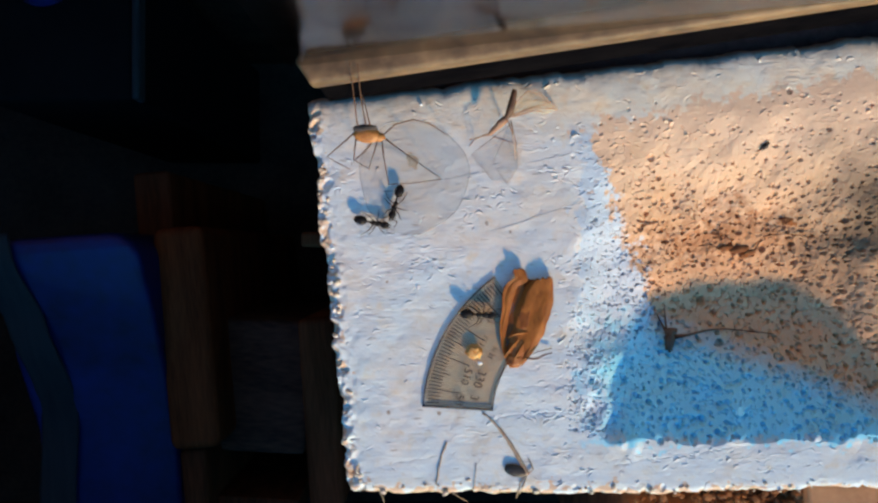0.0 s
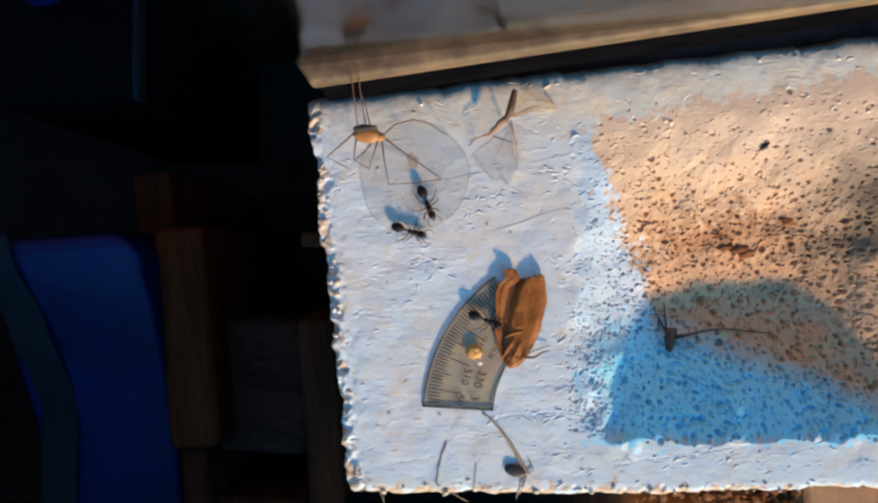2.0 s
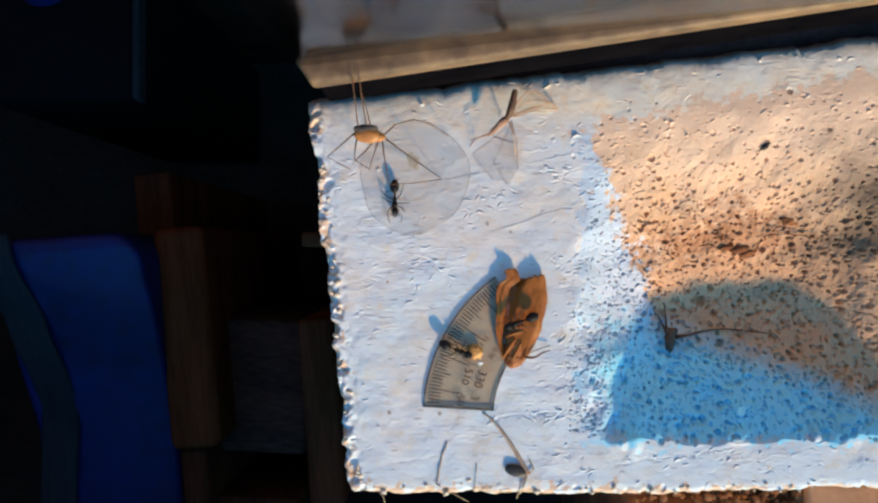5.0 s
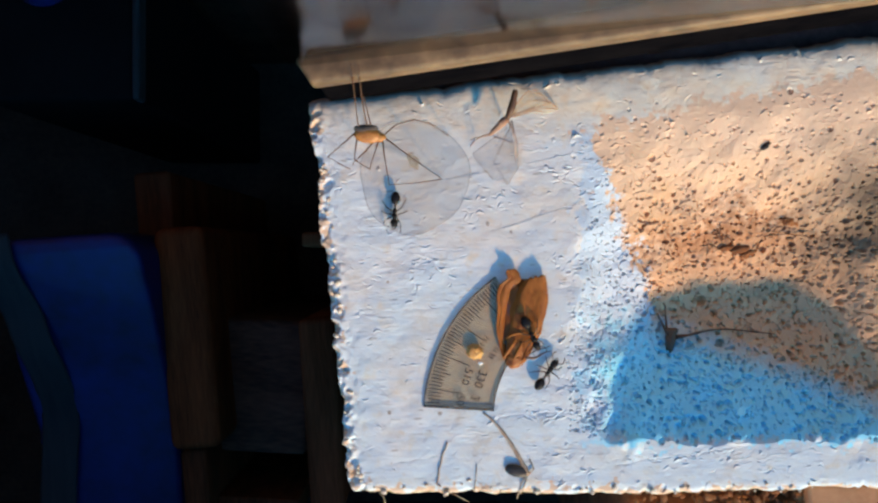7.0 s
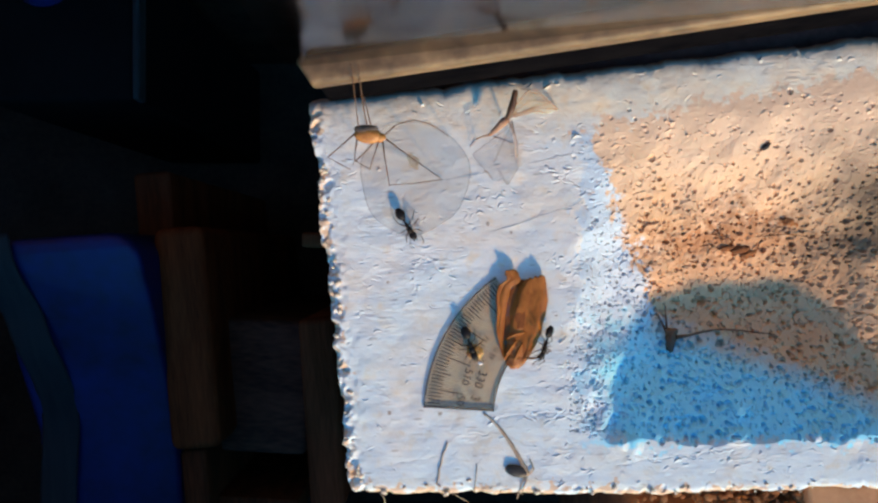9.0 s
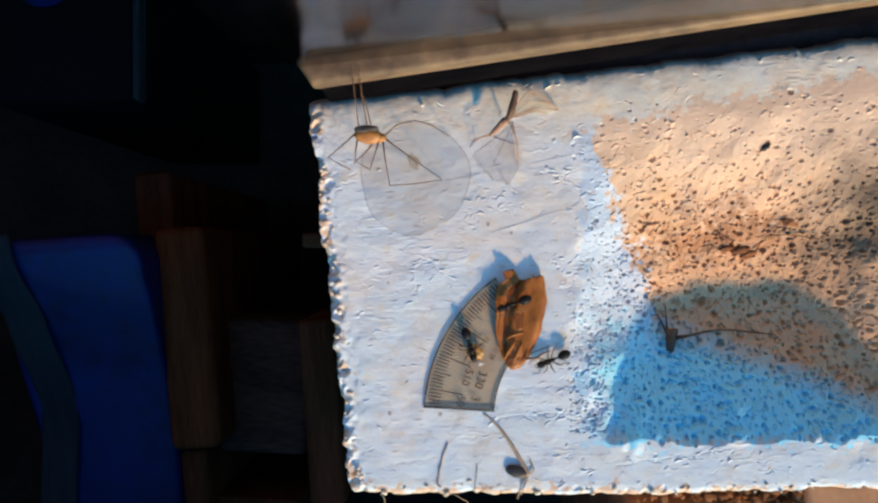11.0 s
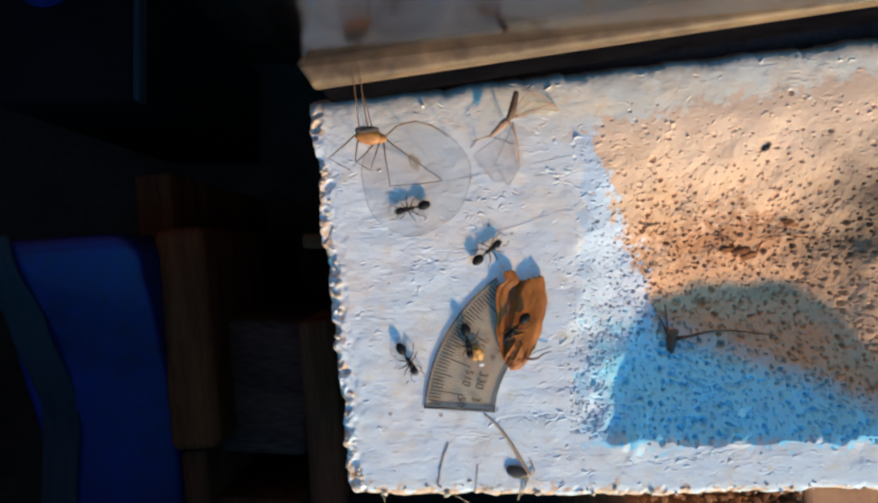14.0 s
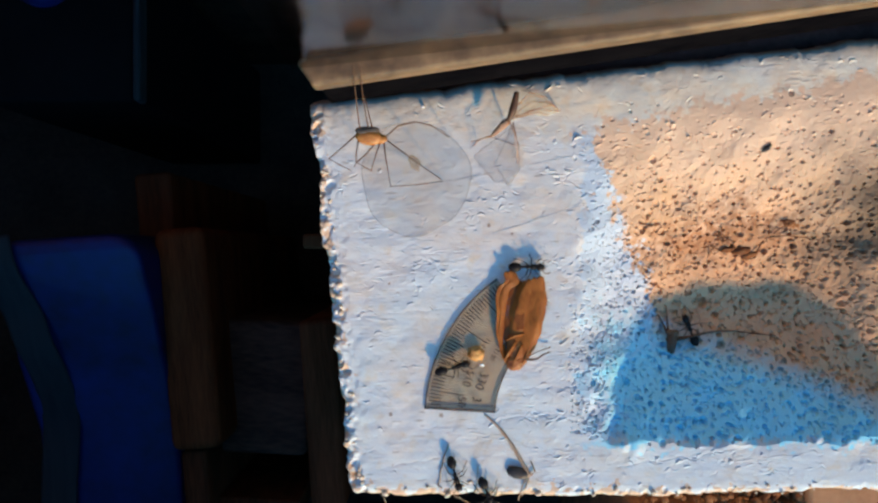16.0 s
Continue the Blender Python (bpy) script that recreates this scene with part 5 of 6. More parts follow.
# when, where along and across the sill, heading, height (mm), nose up
ANTS = [
    [(0, 707.8, 361.4, -107, 0.1, 0), (0.2, 707.2, 361.4, -108, 0.1, 0), (0.4, 705.8, 362.6, -104, 0.1, 0),
     (0.6, 711.2, 360.2, -113, 0.1, 0), (0.7, 707.8, 361.4, -107, 0.1, 0), (0.8, 709.2, 362.6, -109, 0.1, 0),
     (0.9, 712.7, 359.3, -95, 0.1, 0), (1, 723.5, 354.8, -86, 0.1, 0), (1.1, 734.1, 347.6, -42, 0.1, 0),
     (1.2, 748.1, 352.1, -37, 0.1, 0), (1.3, 753, 366.7, -53, 0.1, 0), (1.5, 753, 365.4, -53, 0.1, 0),
     (1.7, 751.7, 365.4, -53, 0.1, 0), (1.8, 757.5, 360, -74, 0.1, 0), (1.9, 758.7, 358.2, -78, 0.1, 0),
     (2, 761.5, 361.6, -67, 0.1, 0), (2.1, 764.4, 359.8, -55, 0.1, 0), (2.2, 809.9, 380.8, -49, 0.1, 0),
     (2.3, 817.4, 462.6, -94, 0.1, 0), (2.4, 801, 482, -151, 0.1, 0), (2.45, 784.6, 535, -112.5, 0.1, 0),
     (2.5, 768.3, 588, -74, 0.1, 0), (2.6, 807.7, 622.6, -39, 0.5, 0), (2.7, 807.6, 624.3, -36, 0.5, 0),
     (3.3, 808.1, 624.3, -36, 0.5, 0), (3.5, 808, 625.5, -34, 0.5, 0), (3.8, 805.8, 621.5, -29, 0.5, 0),
     (4, 806.4, 622.5, -30, 0.5, 0), (4.2, 812.4, 623.2, -24, 0.5, 0), (5.4, 812.1, 623.1, -24, 0.5, 0),
     (5.6, 824.8, 637.3, -42, 0.5, 0), (5.8, 850.7, 682.5, -47, 0.5, 0), (5.9, 876.2, 693.2, -2, 0.3, 0),
     (6, 901.7, 703.9, 43, 0.1, 0), (6.3, 922.7, 677.4, 103, 0.1, 0), (6.4, 923.1, 677.8, 103, 0.1, 0),
     (6.5, 916.7, 674, 121, 0.1, 0), (6.6, 910, 673.6, 126, 0.1, 0), (6.7, 923.5, 675.7, 96, 0.1, 0),
     (6.8, 923.6, 674.5, 105, 0.1, 0), (6.9, 928.6, 678.8, 92, 0.1, 0), (7, 973.1, 668.6, 54, 0.1, 0),
     (7.1, 1011.7, 560.9, 101, 0.1, 0), (7.2, 928.1, 441.6, 168, 0.1, 0), (7.3, 820.5, 481.5, 217, 0.1, 0),
     (7.4, 811.2, 526.6, 274, 0.1, 0), (7.5, 824.1, 574.4, 282, 0.5, 0), (7.6, 834.6, 604.5, 292, 0.5, 0),
     (7.7, 836.5, 611.3, 290, 0.5, 0), (7.8, 836.5, 610, 289, 0.5, 0), (8, 836.9, 610, 293, 0.5, 0), (9, 836.9, 611.5, 290, 0.5, 0),
     (11.3, 836.3, 612.7, 287, 0.5, 0), (12.1, 836.1, 612.4, 287, 0.5, 0), (12.2, 833.1, 606.8, 290, 0.5, 0),
     (12.5, 832.5, 606.7, 289, 0.5, 0), (13, 832.3, 606.5, 292, 0.5, 0), (13.2, 833.3, 604.5, 290, 0.5, 0),
     (13.4, 830, 604.5, 284, 0.5, 0), (13.5, 829.8, 605.7, 287, 0.5, 0), (13.7, 829.9, 605.6, 279, 0.5, 0),
     (14, 831.7, 604.7, 281, 0.5, 0), (14.1, 829.7, 605.9, 279, 0.5, 0), (14.2, 838.4, 598.3, 310, 0.5, 0),
     (14.3, 846.2, 587.5, 347, 0.5, 0), (14.4, 844.7, 585, 354, 0.5, 0), (14.5, 844.7, 584.9, 354, 0.5, 0),
     (14.6, 849.4, 563.7, 369, 0.5, 0), (14.7, 855.8, 523.7, 411, 0.5, 0), (14.8, 886.3, 487.9, 383, 0.1, 0),
     (14.9, 983.7, 485.1, 318, 0.1, 0), (15, 993.5, 482.8, 295, 0.1, 0), (15.05, 976.4, 470.5, 248.5, 0.1, 0),
     (15.1, 959.3, 458.2, 202, 0.1, 0), (15.2, 905.7, 492, 225, 0.1, 0), (15.3, 889.2, 492.8, 225, 0.1, 0),
     (15.4, 886.9, 495.9, 223, 0.1, 0), (15.5, 885.3, 495.9, 223, 0.1, 0), (15.6, 878.1, 487.4, 260, 0.1, 0),
     (15.7, 871.3, 489.8, 253, 0.1, 0), (15.8, 871, 489.7, 262, 0.1, 0), (15.9, 885.8, 486.4, 294, 0.1, 0),
     (16, 935, 473.4, 360, 0.1, 0)],
    [(0, 663.8, 397.7, -12, 0.1, 0), (0.6, 664.3, 398.9, -15, 0.1, 0), (0.7, 663.7, 397.7, -12, 0.1, 0),
     (0.8, 663.7, 397.5, -18, 0.1, 0), (0.9, 667.8, 406.9, -30, 0.1, 0), (1, 684.5, 399.1, 11, 0.1, 0),
     (1.1, 674.2, 402.3, 10, 0.1, 0), (1.2, 671, 402.3, 10, 0.1, 0), (1.6, 671.6, 401.7, 11, 0.1, 0), (1.7, 675.5, 399.9, 16, 0.1, 0),
     (1.8, 710.5, 393.3, 12, 0.1, 0), (1.9, 725.4, 412.1, -24, 0.1, 0), (2, 729.2, 412.3, -17, 0.1, 0),
     (2.1, 729.8, 412.3, -17, 0.1, 0), (2.2, 733, 412.7, -5, 0.1, 0), (2.3, 743.5, 392.5, 14, 0.1, 0),
     (2.5, 742.8, 393.8, 14, 0.1, 0), (2.6, 742.8, 391.2, 14, 0.1, 0), (2.7, 755.6, 389.1, 9, 0.1, 0), (2.8, 766.7, 387.5, 0, 0.1, 0),
     (2.9, 779.1, 391.7, -10, 0.1, 0), (3, 782.9, 393, -10, 0.1, 0), (3.1, 783.5, 392.4, -9, 0.1, 0), (3.2, 797.7, 385.2, 34, 0.1, 0),
     (3.3, 781.5, 341.7, 106, 0.1, 0), (3.4, 798.7, 309.2, 77, 0.1, 0), (3.45, 773.5, 280.1, 123.5, 0.1, 0),
     (3.5, 748.2, 251, 170, 0.1, 0), (3.6, 738.3, 250.6, 205, 0.1, 0), (3.7, 706.4, 316.2, 235, 0.1, 0),
     (3.8, 695.5, 338.9, 249, 0.1, 0), (3.9, 697.2, 340.7, 259, 0.1, 0), (4, 702, 348.5, 268, 0.1, 0),
     (4.2, 705.8, 348.5, 272, 0.1, 0), (5.2, 703.6, 356.2, 270, 0.1, 0), (6.3, 699, 371.7, 262, 0.1, 0),
     (6.5, 699.5, 370.5, 263, 0.1, 0), (6.6, 701.4, 368.6, 265, 0.1, 0), (6.9, 704.6, 377.5, 267, 0.1, 0),
     (7, 704.1, 374.3, 267, 0.1, 0), (7.3, 705, 376.8, 259, 0.1, 0), (7.6, 701.1, 385.4, 254, 0.1, 0),
     (7.9, 697.4, 382.7, 248, 0.1, 0), (8.05, 700, 381.3, 270, 0.1, 0), (8.2, 708.2, 382.6, 297, 0.1, 0),
     (8.4, 708.2, 382.6, 297, 0.1, 0), (8.6, 716.1, 396.1, 293, 0.1, 0), (8.8, 718.7, 398.7, 293, 0.1, 0),
     (8.9, 724.1, 397, 309, 0.1, 0), (9, 723.7, 399.5, 301, 0.1, 0), (9.1, 734.6, 395.5, 332, 0.1, 0),
     (9.2, 744.8, 388.4, 355, 0.1, 0), (9.6, 804, 402.5, 345, 0.1, 0), (10, 898.9, 429.9, 344, 0.1, 0),
     (10.3, 998.3, 464.6, 318, 0.1, 0), (10.6, 1017, 539.8, 272, 0.1, 0), (10.9, 999.9, 615.2, 239, 0.1, 0),
     (11.15, 970.2, 655.5, 170, 0.1, 0), (11.3, 965.5, 654.6, 178, 0.1, 0), (11.4, 965.4, 653.7, 167, 0.1, 0),
     (11.5, 971.2, 653.1, 192, 0.1, 0), (11.6, 971.7, 645.8, 204, 0.1, 0), (11.7, 989.4, 641.7, 166, 0.1, 0),
     (11.8, 981.5, 640.6, 164, 0.1, 0), (11.9, 984.8, 641.8, 159, 0.1, 0), (12, 985.5, 654.1, 188, 0.1, 0),
     (12.1, 907, 707.2, 193, 0.1, 0), (12.2, 872.2, 683.7, 133, 0.5, 0), (12.3, 867, 685.2, 135, 0.5, 0),
     (12.4, 868.5, 682.1, 122, 0.5, 0), (12.5, 870.2, 681.5, 124, 0.5, 0), (13, 868.3, 681.3, 123, 0.5, 0),
     (13.1, 868.7, 682.2, 123, 0.5, 0), (13.2, 864, 703.2, 171, 0.5, 0), (13.3, 842.6, 696.5, 141, 0.5, 0),
     (13.4, 828.6, 690.1, 123, 0.5, 0), (13.5, 810.2, 680.7, 118, 0.5, 0), (13.6, 773, 680.1, 167, 0.5, 0),
     (13.65, 748.5, 653, 123, 0.3, 0), (13.7, 724.1, 626, 79, 0.1, 0), (13.8, 800.3, 517.5, 39, 0.1, 0),
     (13.9, 853.3, 495.4, 2, 0.1, 0), (14, 865.3, 449, 40, 0.1, 0), (14.05, 935.6, 472.8, -21, 0.1, 0),
     (14.1, 1005.9, 496.6, -82, 0.1, 0), (14.2, 1008.4, 533.9, -100, 0.1, 0), (14.3, 1010.8, 541.6, -113, 0.1, 0),
     (14.4, 1013.7, 542.8, -101, 0.1, 0), (14.5, 1015.5, 542.7, -95, 0.1, 0), (14.6, 1023.2, 550.9, -105, 0.1, 0),
     (14.7, 1016.4, 557.9, -38, 0.1, 0), (14.8, 1016.4, 561.8, -37, 0.1, 0), (14.9, 1012, 562.7, -57, 0.1, 0),
     (15, 1064.9, 566.6, -8, -99, 0), (15.1, 1121.1, 579.5, -20, -99, 0), (15.2, 1167.7, 606.4, -4, -99, 0),
     (15.3, 1254.9, 629.4, -15, -99, 0), (15.35, 1308.5, 616, 23.5, -99, 0), (15.4, 1362, 602.5, 62, -99, 0),
     (15.5, 1390.9, 524.9, 72, -99, 0), (15.6, 1399.8, 435.3, 103, -99, 0), (15.633, 1384.2, 471.9, 153, -99, 0),
     (15.667, 1368.5, 508.4, 203, -99, 0), (15.7, 1352.9, 545, 253, -99, 0), (15.8, 1297.7, 664.9, 178, -99, 0),
     (15.9, 1215.7, 618.2, 141, -99, 0), (16, 1227.4, 587.1, 112, -99, 0)],
    [(0, 853, 561.4, -4, 0.5, 0), (0.2, 862.2, 556, 9, 0.5, 0), (0.4, 866.7, 550.4, -3, 0.5, 0),
     (0.6, 870.4, 535.5, -21, 0.5, 0), (0.7, 871.6, 540.5, -25, 0.5, 0), (0.8, 872.5, 532.3, -40, 0.5, 0),
     (0.9, 872.6, 532.2, -44, 0.5, 0), (1, 870.9, 538.5, -54, 0.5, 0), (1.1, 870.1, 535.9, -53, 0.5, 0),
     (1.2, 870, 537.3, -48, 0.5, 0), (1.3, 870.7, 538.2, -44, 0.5, 0), (1.4, 866.9, 564.4, -55, 0.5, 0),
     (1.5, 865.7, 581.4, -58, 0.5, 0), (1.6, 872.4, 587.6, -22, 0.5, 0), (1.7, 850.5, 594.4, -69, 0.5, 0),
     (1.8, 849.4, 582.1, -56, 0.5, 0), (1.9, 856.5, 567.6, -21, 0.5, 0), (2, 865.6, 570.7, -23, 0.5, 0),
     (2.1, 866, 571.4, -31, 0.5, 0), (2.2, 866.4, 572.7, -43, 0.5, 0), (2.3, 864.7, 570.3, -36, 0.5, 0),
     (2.4, 874, 582.6, -40, 0.5, 0), (2.5, 881.1, 602.7, -64, 1.7, 0), (2.6, 881.2, 609.5, -67, 1.7, 0),
     (2.7, 881.8, 599.3, -54, 1.7, 0), (2.8, 907.3, 596.9, -23, 1.7, 0), (2.9, 939.9, 597.6, -19, 1.7, 0),
     (3, 957.1, 600.5, -47, 1.7, 0), (3.1, 968, 621.1, -86, 0.1, 0), (3.133, 981.8, 608.3, -29, 0.1, 0),
     (3.167, 995.5, 595.6, 28, 0.1, 0), (3.2, 1009.3, 582.8, 85, 0.1, 0), (3.3, 999.8, 566.8, 114, 0.1, 0),
     (3.4, 990.2, 554.9, 122, 0.1, 0), (3.5, 988.8, 558.8, 133, 0.1, 0), (3.6, 972.4, 540.6, 126, 1.7, 0),
     (3.7, 964.5, 552.2, 162, 1.7, 0), (3.8, 947.6, 554.2, 167, 1.7, 0), (3.9, 946.9, 565.4, 193, 1.7, 0),
     (4, 943.2, 564.2, 195, 1.7, 0), (4.1, 946.9, 568.3, 197, 1.7, 0), (4.2, 933.2, 567.3, 195, 1.7, 0),
     (5, 930.2, 573.4, 202, 1.7, 0), (5.25, 928.8, 584, 242.5, 1.7, 0), (5.5, 927.4, 594.5, 283, 1.7, 0),
     (6, 942.8, 581.3, 313, 1.7, 0), (6.3, 950.9, 578.8, 320, 1.7, 0), (6.4, 956.9, 570.7, 351, 1.7, 0),
     (6.5, 951.7, 590.5, 283, 1.7, 0), (6.6, 950.3, 596, 278, 1.7, 0), (6.7, 948.8, 603.3, 275, 1.7, 0),
     (6.8, 949.2, 610.4, 279, 1.7, 0), (6.9, 947.6, 610.4, 281, 1.7, 0), (7, 945.3, 593.4, 296, 1.7, 0),
     (7.1, 951.9, 580.1, 319, 1.7, 0), (7.15, 955.5, 575.4, 248, 1.7, 0), (7.2, 959.2, 570.6, 177, 1.7, 0),
     (7.3, 968.4, 563.7, 212, 1.7, 0), (7.35, 963.9, 571, 269.5, 1.7, 0), (7.4, 959.4, 578.4, 327, 1.7, 0),
     (7.5, 969.6, 581, 281, 1.7, 0), (7.6, 971.3, 600.5, 267, 1.7, 0), (7.7, 968.1, 614.4, 253, 1.2, 0),
     (7.8, 971.6, 611.3, 256, 1.2, 0), (8, 971.7, 610, 251, 1.2, 0), (9, 972.8, 610.8, 252, 1.2, 0),
     (9.4, 972.7, 610.7, 252, 1.2, 0), (9.8, 971.9, 595.6, 266, 1.7, 0), (10.2, 947.8, 579.5, 283, 1.7, 0),
     (10.6, 931.8, 540, 252, 1.7, 0), (10.9, 920, 538, 212, 1.7, 0), (11.15, 913, 553, 180, 1.7, 0),
     (11.3, 909.7, 572.3, 158, 1.7, 0), (11.35, 904.5, 550.3, 222, 1.7, 0), (11.4, 899.3, 528.4, 286, 1.7, 0),
     (11.5, 909.7, 530, 217, 1.7, 0), (11.6, 935, 522.2, 180, 1.7, 0), (11.65, 950.7, 537.7, 229, 1.7, 0),
     (11.7, 966.4, 553.2, 278, 1.7, 0), (11.8, 970.2, 571.1, 269, 1.2, 0), (11.9, 973.5, 575.2, 271, 1.2, 0),
     (12, 975.3, 574.7, 270, 1.2, 0), (12.1, 979.8, 592.3, 270, 1.2, 0), (12.2, 975.4, 596.8, 265, 1.2, 0),
     (12.3, 972.1, 597.4, 259, 1.2, 0), (12.4, 975.6, 594.5, 256, 1.2, 0), (12.5, 977.9, 589.1, 257, 1.2, 0),
     (12.7, 969.5, 587.9, 229, 1.7, 0), (12.9, 965.1, 582.9, 218, 1.7, 0), (13, 968.2, 584.4, 227, 1.7, 0),
     (13.1, 979, 575.1, 247, 1.2, 0), (13.2, 957.1, 557.3, 180, 1.7, 0), (13.3, 936.7, 558, 198, 1.7, 0),
     (13.4, 912.8, 572.4, 210, 1.7, 0), (13.5, 913, 588.5, 251, 1.7, 0), (13.6, 900.6, 606.5, 255, 1.7, 0),
     (13.7, 901.8, 618.8, 278, 1.7, 0), (13.8, 921.6, 610.1, 292, 1.7, 0), (13.9, 918, 595, 295, 1.7, 0),
     (14, 919.5, 580.5, 227, 1.7, 0), (14.1, 918.7, 579.7, 229, 1.7, 0), (14.2, 921.2, 578.7, 236, 1.7, 0),
     (14.3, 932.4, 581.3, 263, 1.7, 0), (14.4, 932.9, 581.2, 265, 1.7, 0), (14.5, 942.6, 581.2, 280, 1.7, 0),
     (14.6, 961.6, 588.3, 300, 1.7, 0), (14.7, 968.4, 592.3, 279, 1.2, 0), (14.8, 969.9, 593.7, 279, 1.2, 0),
     (14.9, 968.3, 598.4, 279, 1.2, 0), (15, 971.4, 590.8, 254, 1.2, 0), (15.033, 975.2, 600.4, 202.3, 0.8, 0),
     (15.067, 979.1, 609.9, 150.7, 0.5, 0), (15.1, 982.9, 619.5, 99, 0.1, 0), (15.15, 961.4, 648.5, 146, 0.1, 0),
     (15.2, 939.9, 677.4, 193, 0.1, 0), (15.25, 944.1, 690.7, 240, 0.1, 0), (15.3, 948.3, 704, 287, 0.1, 0),
     (15.4, 971.3, 802.4, 249, 0.1, 0), (15.5, 957, 828.5, 236, 0.1, 0), (15.6, 945, 846.8, 226, 0.1, 0),
     (15.7, 920.7, 859.7, 205, 0.1, 0), (15.8, 835.9, 859.5, 175, 0.1, 0), (15.9, 796, 827.9, 172, 0.1, 0),
     (15.95, 802.1, 834, 229, 0.1, 0), (16, 808.2, 840, 286, 0.1, 0)],
    [(0, 578, 336, 8, -30, 85), (11.6, 578, 336, 8, -30, 85), (11.95, 562, 335, 8, -12, 85), (12.1, 560, 334, 8, -1.5, 50),
     (12.2, 594.7, 327.2, 8, 0.1, 0), (12.3, 636.6, 321.5, 15, 0.1, 0), (12.4, 670.8, 370.6, -41, 0.1, 0),
     (12.5, 678.6, 380.1, -47, 0.1, 0), (12.6, 728.2, 388.5, -5, 0.1, 0), (12.7, 775, 391.1, 15, 0.1, 0),
     (12.75, 775.3, 360.1, 53.5, 0.1, 0), (12.8, 775.6, 329.2, 92, 0.1, 0), (12.9, 712.7, 240.2, 156, 0.1, 0),
     (13, 708.9, 242, 159, 0.1, 0), (13.1, 677.5, 218.3, 168, 0.1, 0), (13.15, 642.1, 233.5, 231, 0.1, 0),
     (13.2, 606.7, 248.7, 294, 0.1, 0), (13.3, 622.9, 249.7, 336, 0.1, 0), (13.4, 639.7, 272.6, 308, 0.1, 0),
     (13.5, 694.7, 251.3, 373, 0.1, 0), (13.55, 744.6, 270.4, 327.5, 0.1, 0), (13.6, 794.5, 289.5, 282, 0.1, 0),
     (13.7, 757.8, 388.7, 208, 0.1, 0), (13.8, 752.1, 378.2, 187, 0.1, 0), (13.9, 744.3, 367.2, 191, 0.1, 0),
     (14.1, 728.2, 373, 194, 0.1, 0), (14.2, 723.2, 374.8, 199, 0.1, 0), (14.3, 717, 400.5, 265, 0.1, 0),
     (14.4, 851.3, 478, 333, 0.1, 0), (14.5, 958.8, 445.1, 346, 0.1, 0), (14.6, 1025.5, 483.2, 293, 0.1, 0),
     (14.7, 1061.5, 528.1, 274, -99, 0), (14.8, 1059.2, 550.2, 247, 0.1, 0), (14.9, 1044.8, 603.6, 256, 0.1, 0),
     (15, 903.7, 712, 210, 0.1, 0), (15.05, 898.4, 768.4, 268.5, 0.1, 0), (15.1, 893.1, 824.8, 327, 0.1, 0),
     (15.2, 871.2, 823.8, 264, 0.1, 0), (15.3, 867.2, 837.4, 259, 0.1, 0), (15.4, 872.1, 835.4, 270, 0.1, 0),
     (15.5, 867.6, 834.3, 264, 0.1, 0), (15.6, 869.7, 834.3, 270, 0.1, 0), (15.7, 851.6, 835, 246, 0.1, 0),
     (15.8, 725.6, 862.7, 262, 0.1, 0), (15.85, 752.5, 870.3, 308, 0.1, 0), (15.9, 779.4, 877.9, 354, 0.1, 0),
     (16, 866.1, 875.4, 293, 0.1, 0)],
    [(0, 604, 478, -14, -30, 85), (12.9, 604, 478, -14, -30, 85), (13.25, 588, 474, -14, -12, 85), (13.4, 580, 472, -14, -2, 50),
     (13.5, 593.5, 492, -25, 0.1, 0), (13.6, 615.5, 495.6, -15, 0.1, 0), (13.7, 648.7, 510.5, -16, 0.1, 0),
     (13.8, 676, 544.9, -37, 0.1, 0), (13.9, 718.3, 621.7, -49, 0.1, 0), (14, 723.8, 636.9, -59, 0.1, 0),
     (14.1, 728.8, 637.4, -42, 0.1, 0), (14.2, 748.8, 648, -28, 0.1, 0), (14.3, 750, 646.5, -11, 0.1, 0),
     (14.4, 802.6, 650.2, 18, 0.5, 0), (14.5, 801.9, 650.2, 18, 0.5, 0), (14.6, 804.7, 650.8, 18, 0.5, 0),
     (14.7, 804.8, 651.1, 16, 0.5, 0), (16, 803.6, 653, 17, 0.5, 0)],
]
ant_one = build_ant()
ants = [ant_one] + [copy_thing(ant_one, Matrix.Identity(4)) for _ in ANTS[1:]]


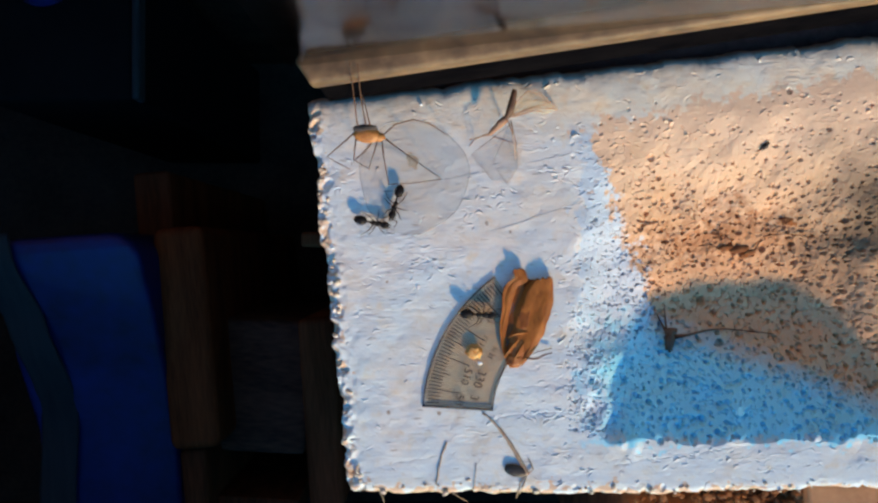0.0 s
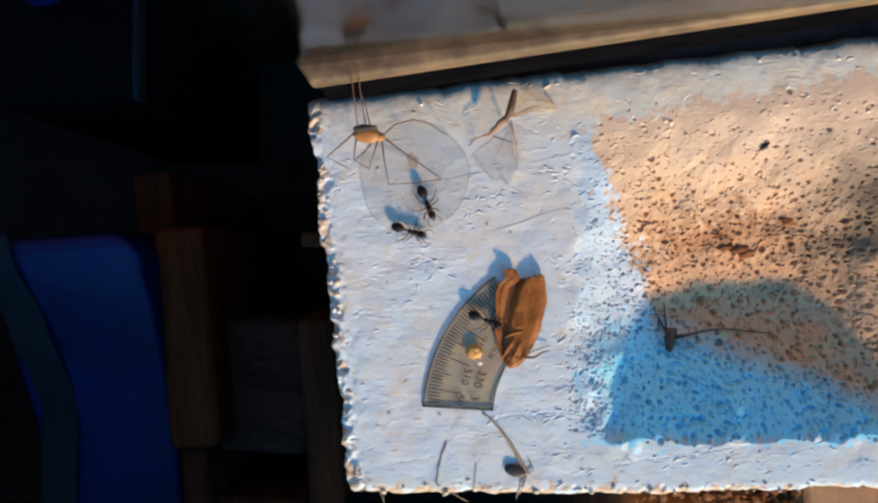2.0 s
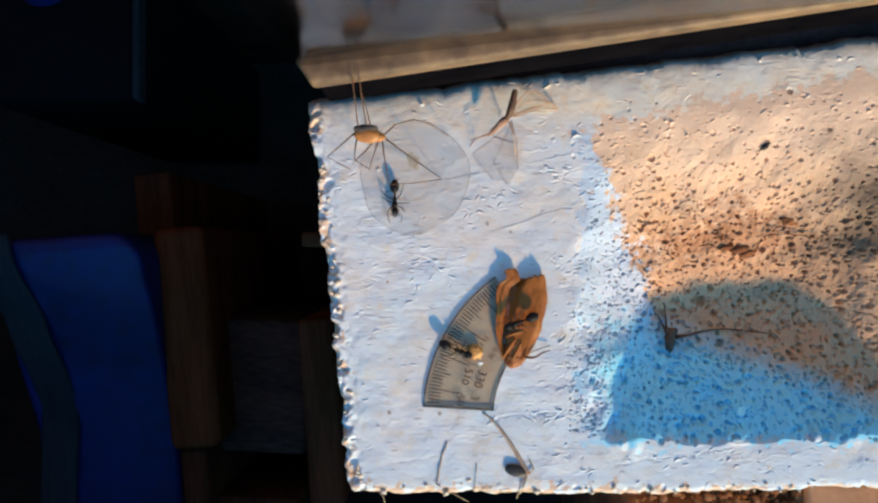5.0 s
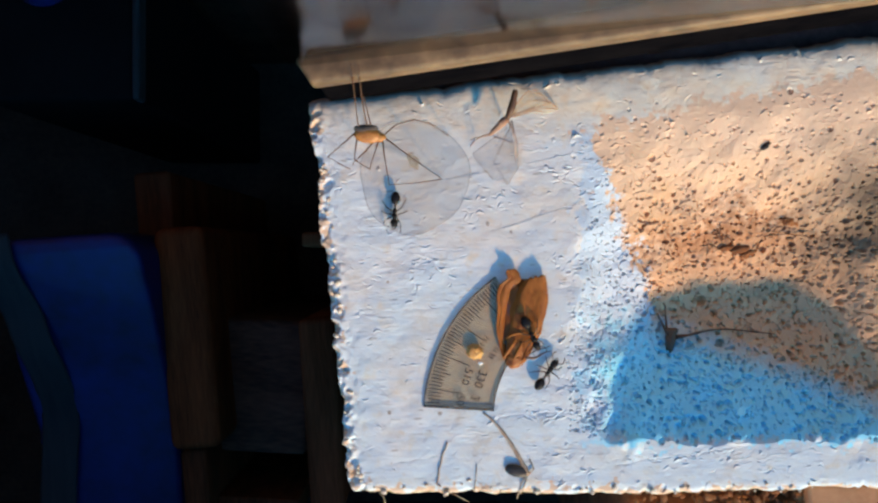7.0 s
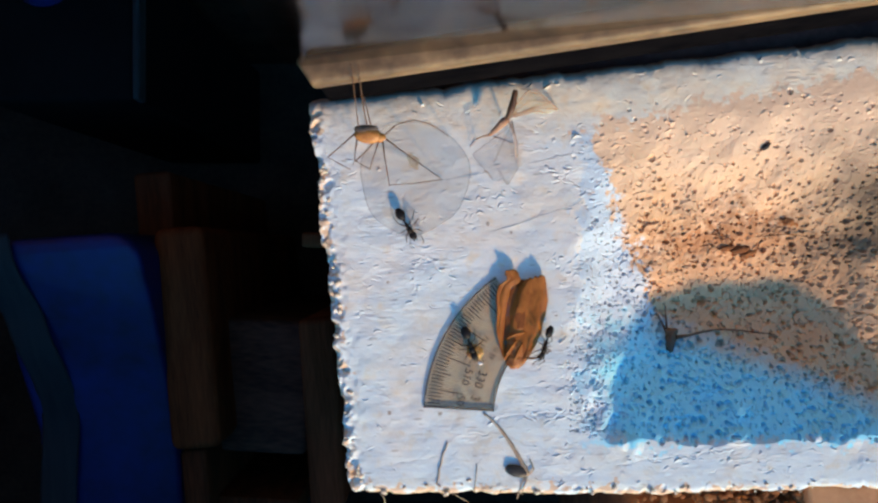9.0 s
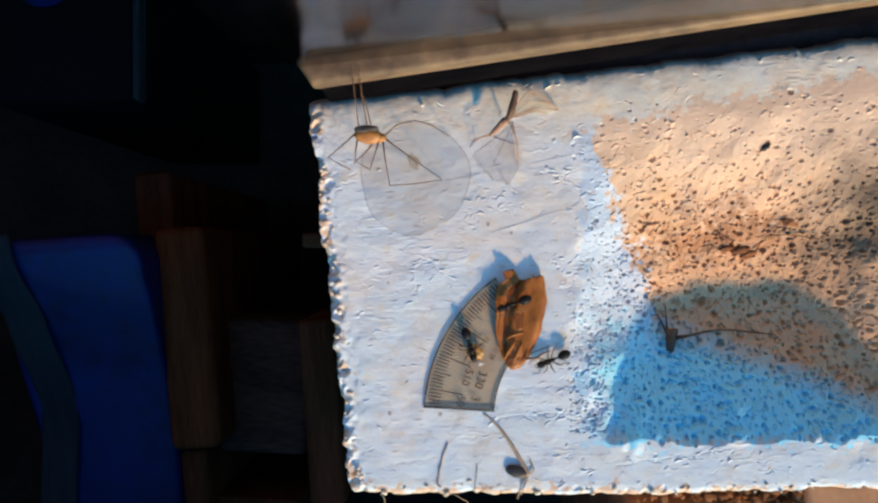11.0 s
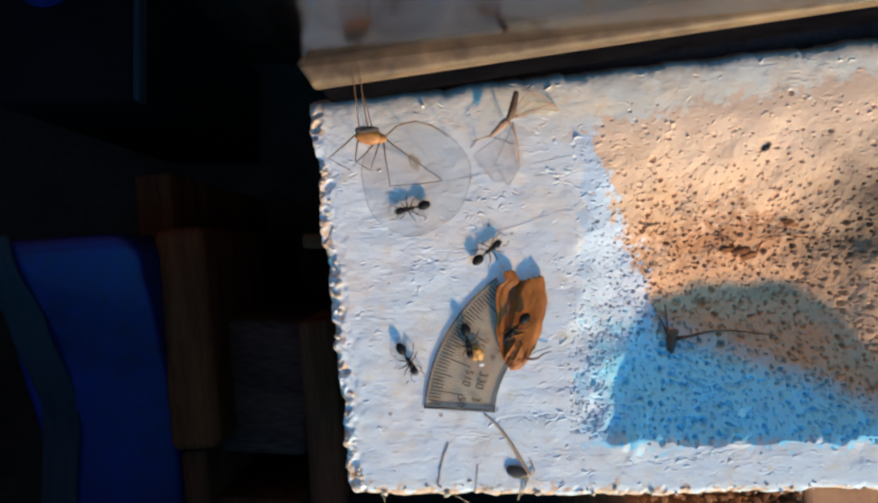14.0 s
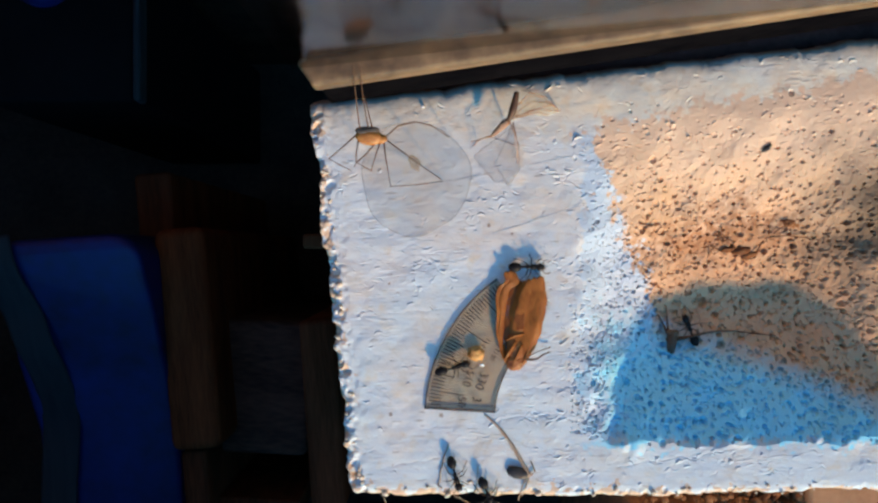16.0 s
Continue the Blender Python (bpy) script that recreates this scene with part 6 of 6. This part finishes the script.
def ant_pose(u, v, a, h, pitch):
    """On the sill (h over it, mm); h of -99: on the hollow's ground; pitch: nose up, on the sill's side."""
    if h == 0.5:
        h = 0.6     # on the plastic plate
    place = on_sill(u, v, 0.1 * mm) if h < -90 else at(u, v, h * mm)
    m = Matrix.Translation(place) @ Matrix.Rotation(radians(a), 4, "Z") @ Matrix.Rotation(radians(-pitch), 4, "Y")
    if h == 1.2:
        # clinging to the moth's flank, its back outwards
        m = m @ Matrix.Translation((0, -7.5 * U, 0)) @ Matrix.Rotation(radians(-52), 4, "X")
    return m


# the moth is tugged a little about its head
MOTH = [(0.0, 0, 0, 0), (0.55, 0, 0, 0), (0.7, -1, 0, 1), (0.85, -2, 0, 4.0), (1.2, -3, 0, 4.5), (4.2, -3, 0, 4.6), (6.3, -2, 0, 4.2), (7.5, -2, 1, 4.4),
        (8.7, -2, 1, 5.0), (9.0, -1, 1, 5.2), (11.3, -2, 1, 6.0), (12.5, -2, 1, 6.0), (14.0, -2, 1, 6.2), (16.0, -3, 1, 6.0)]


def motions():
    home = moth.matrix_basis.copy()
    walk(moth, [(t, Matrix.Translation(Vector((u * U, -v * U, 0))) @ home @ Matrix.Rotation(radians(a), 4, "Z")) for t, u, v, a in MOTH])
    for ob, rows in zip(ants, ANTS):
        walk(ob, [(r[0], ant_pose(*r[1:])) for r in rows])
        # stepping legs: the tripod swings with the way covered, and rests with the ant
        legs = [c for c in ob.children if c.name.startswith("leg")]
        phase, steps = 0.0, []
        for k, r in enumerate(rows):
            if k:
                q = rows[k - 1]
                way = math.hypot(r[1] - q[1], r[2] - q[2]) + abs(r[3] - q[3]) * 0.3
                phase += min(way / 26 * math.pi, 2.3)
            steps.append((r[0], phase))
        for i, leg in enumerate(legs):
            hip = leg.matrix_basis.copy()
            odd = math.pi * ((i // 2 + i) % 2)
            side = 1 if i % 2 == 0 else -1
            walk(leg, [(t, hip @ Matrix.Rotation(side * radians(15) * math.sin(p + odd + 0.4 * i), 4, "Z")) for t, p in steps])


motions()
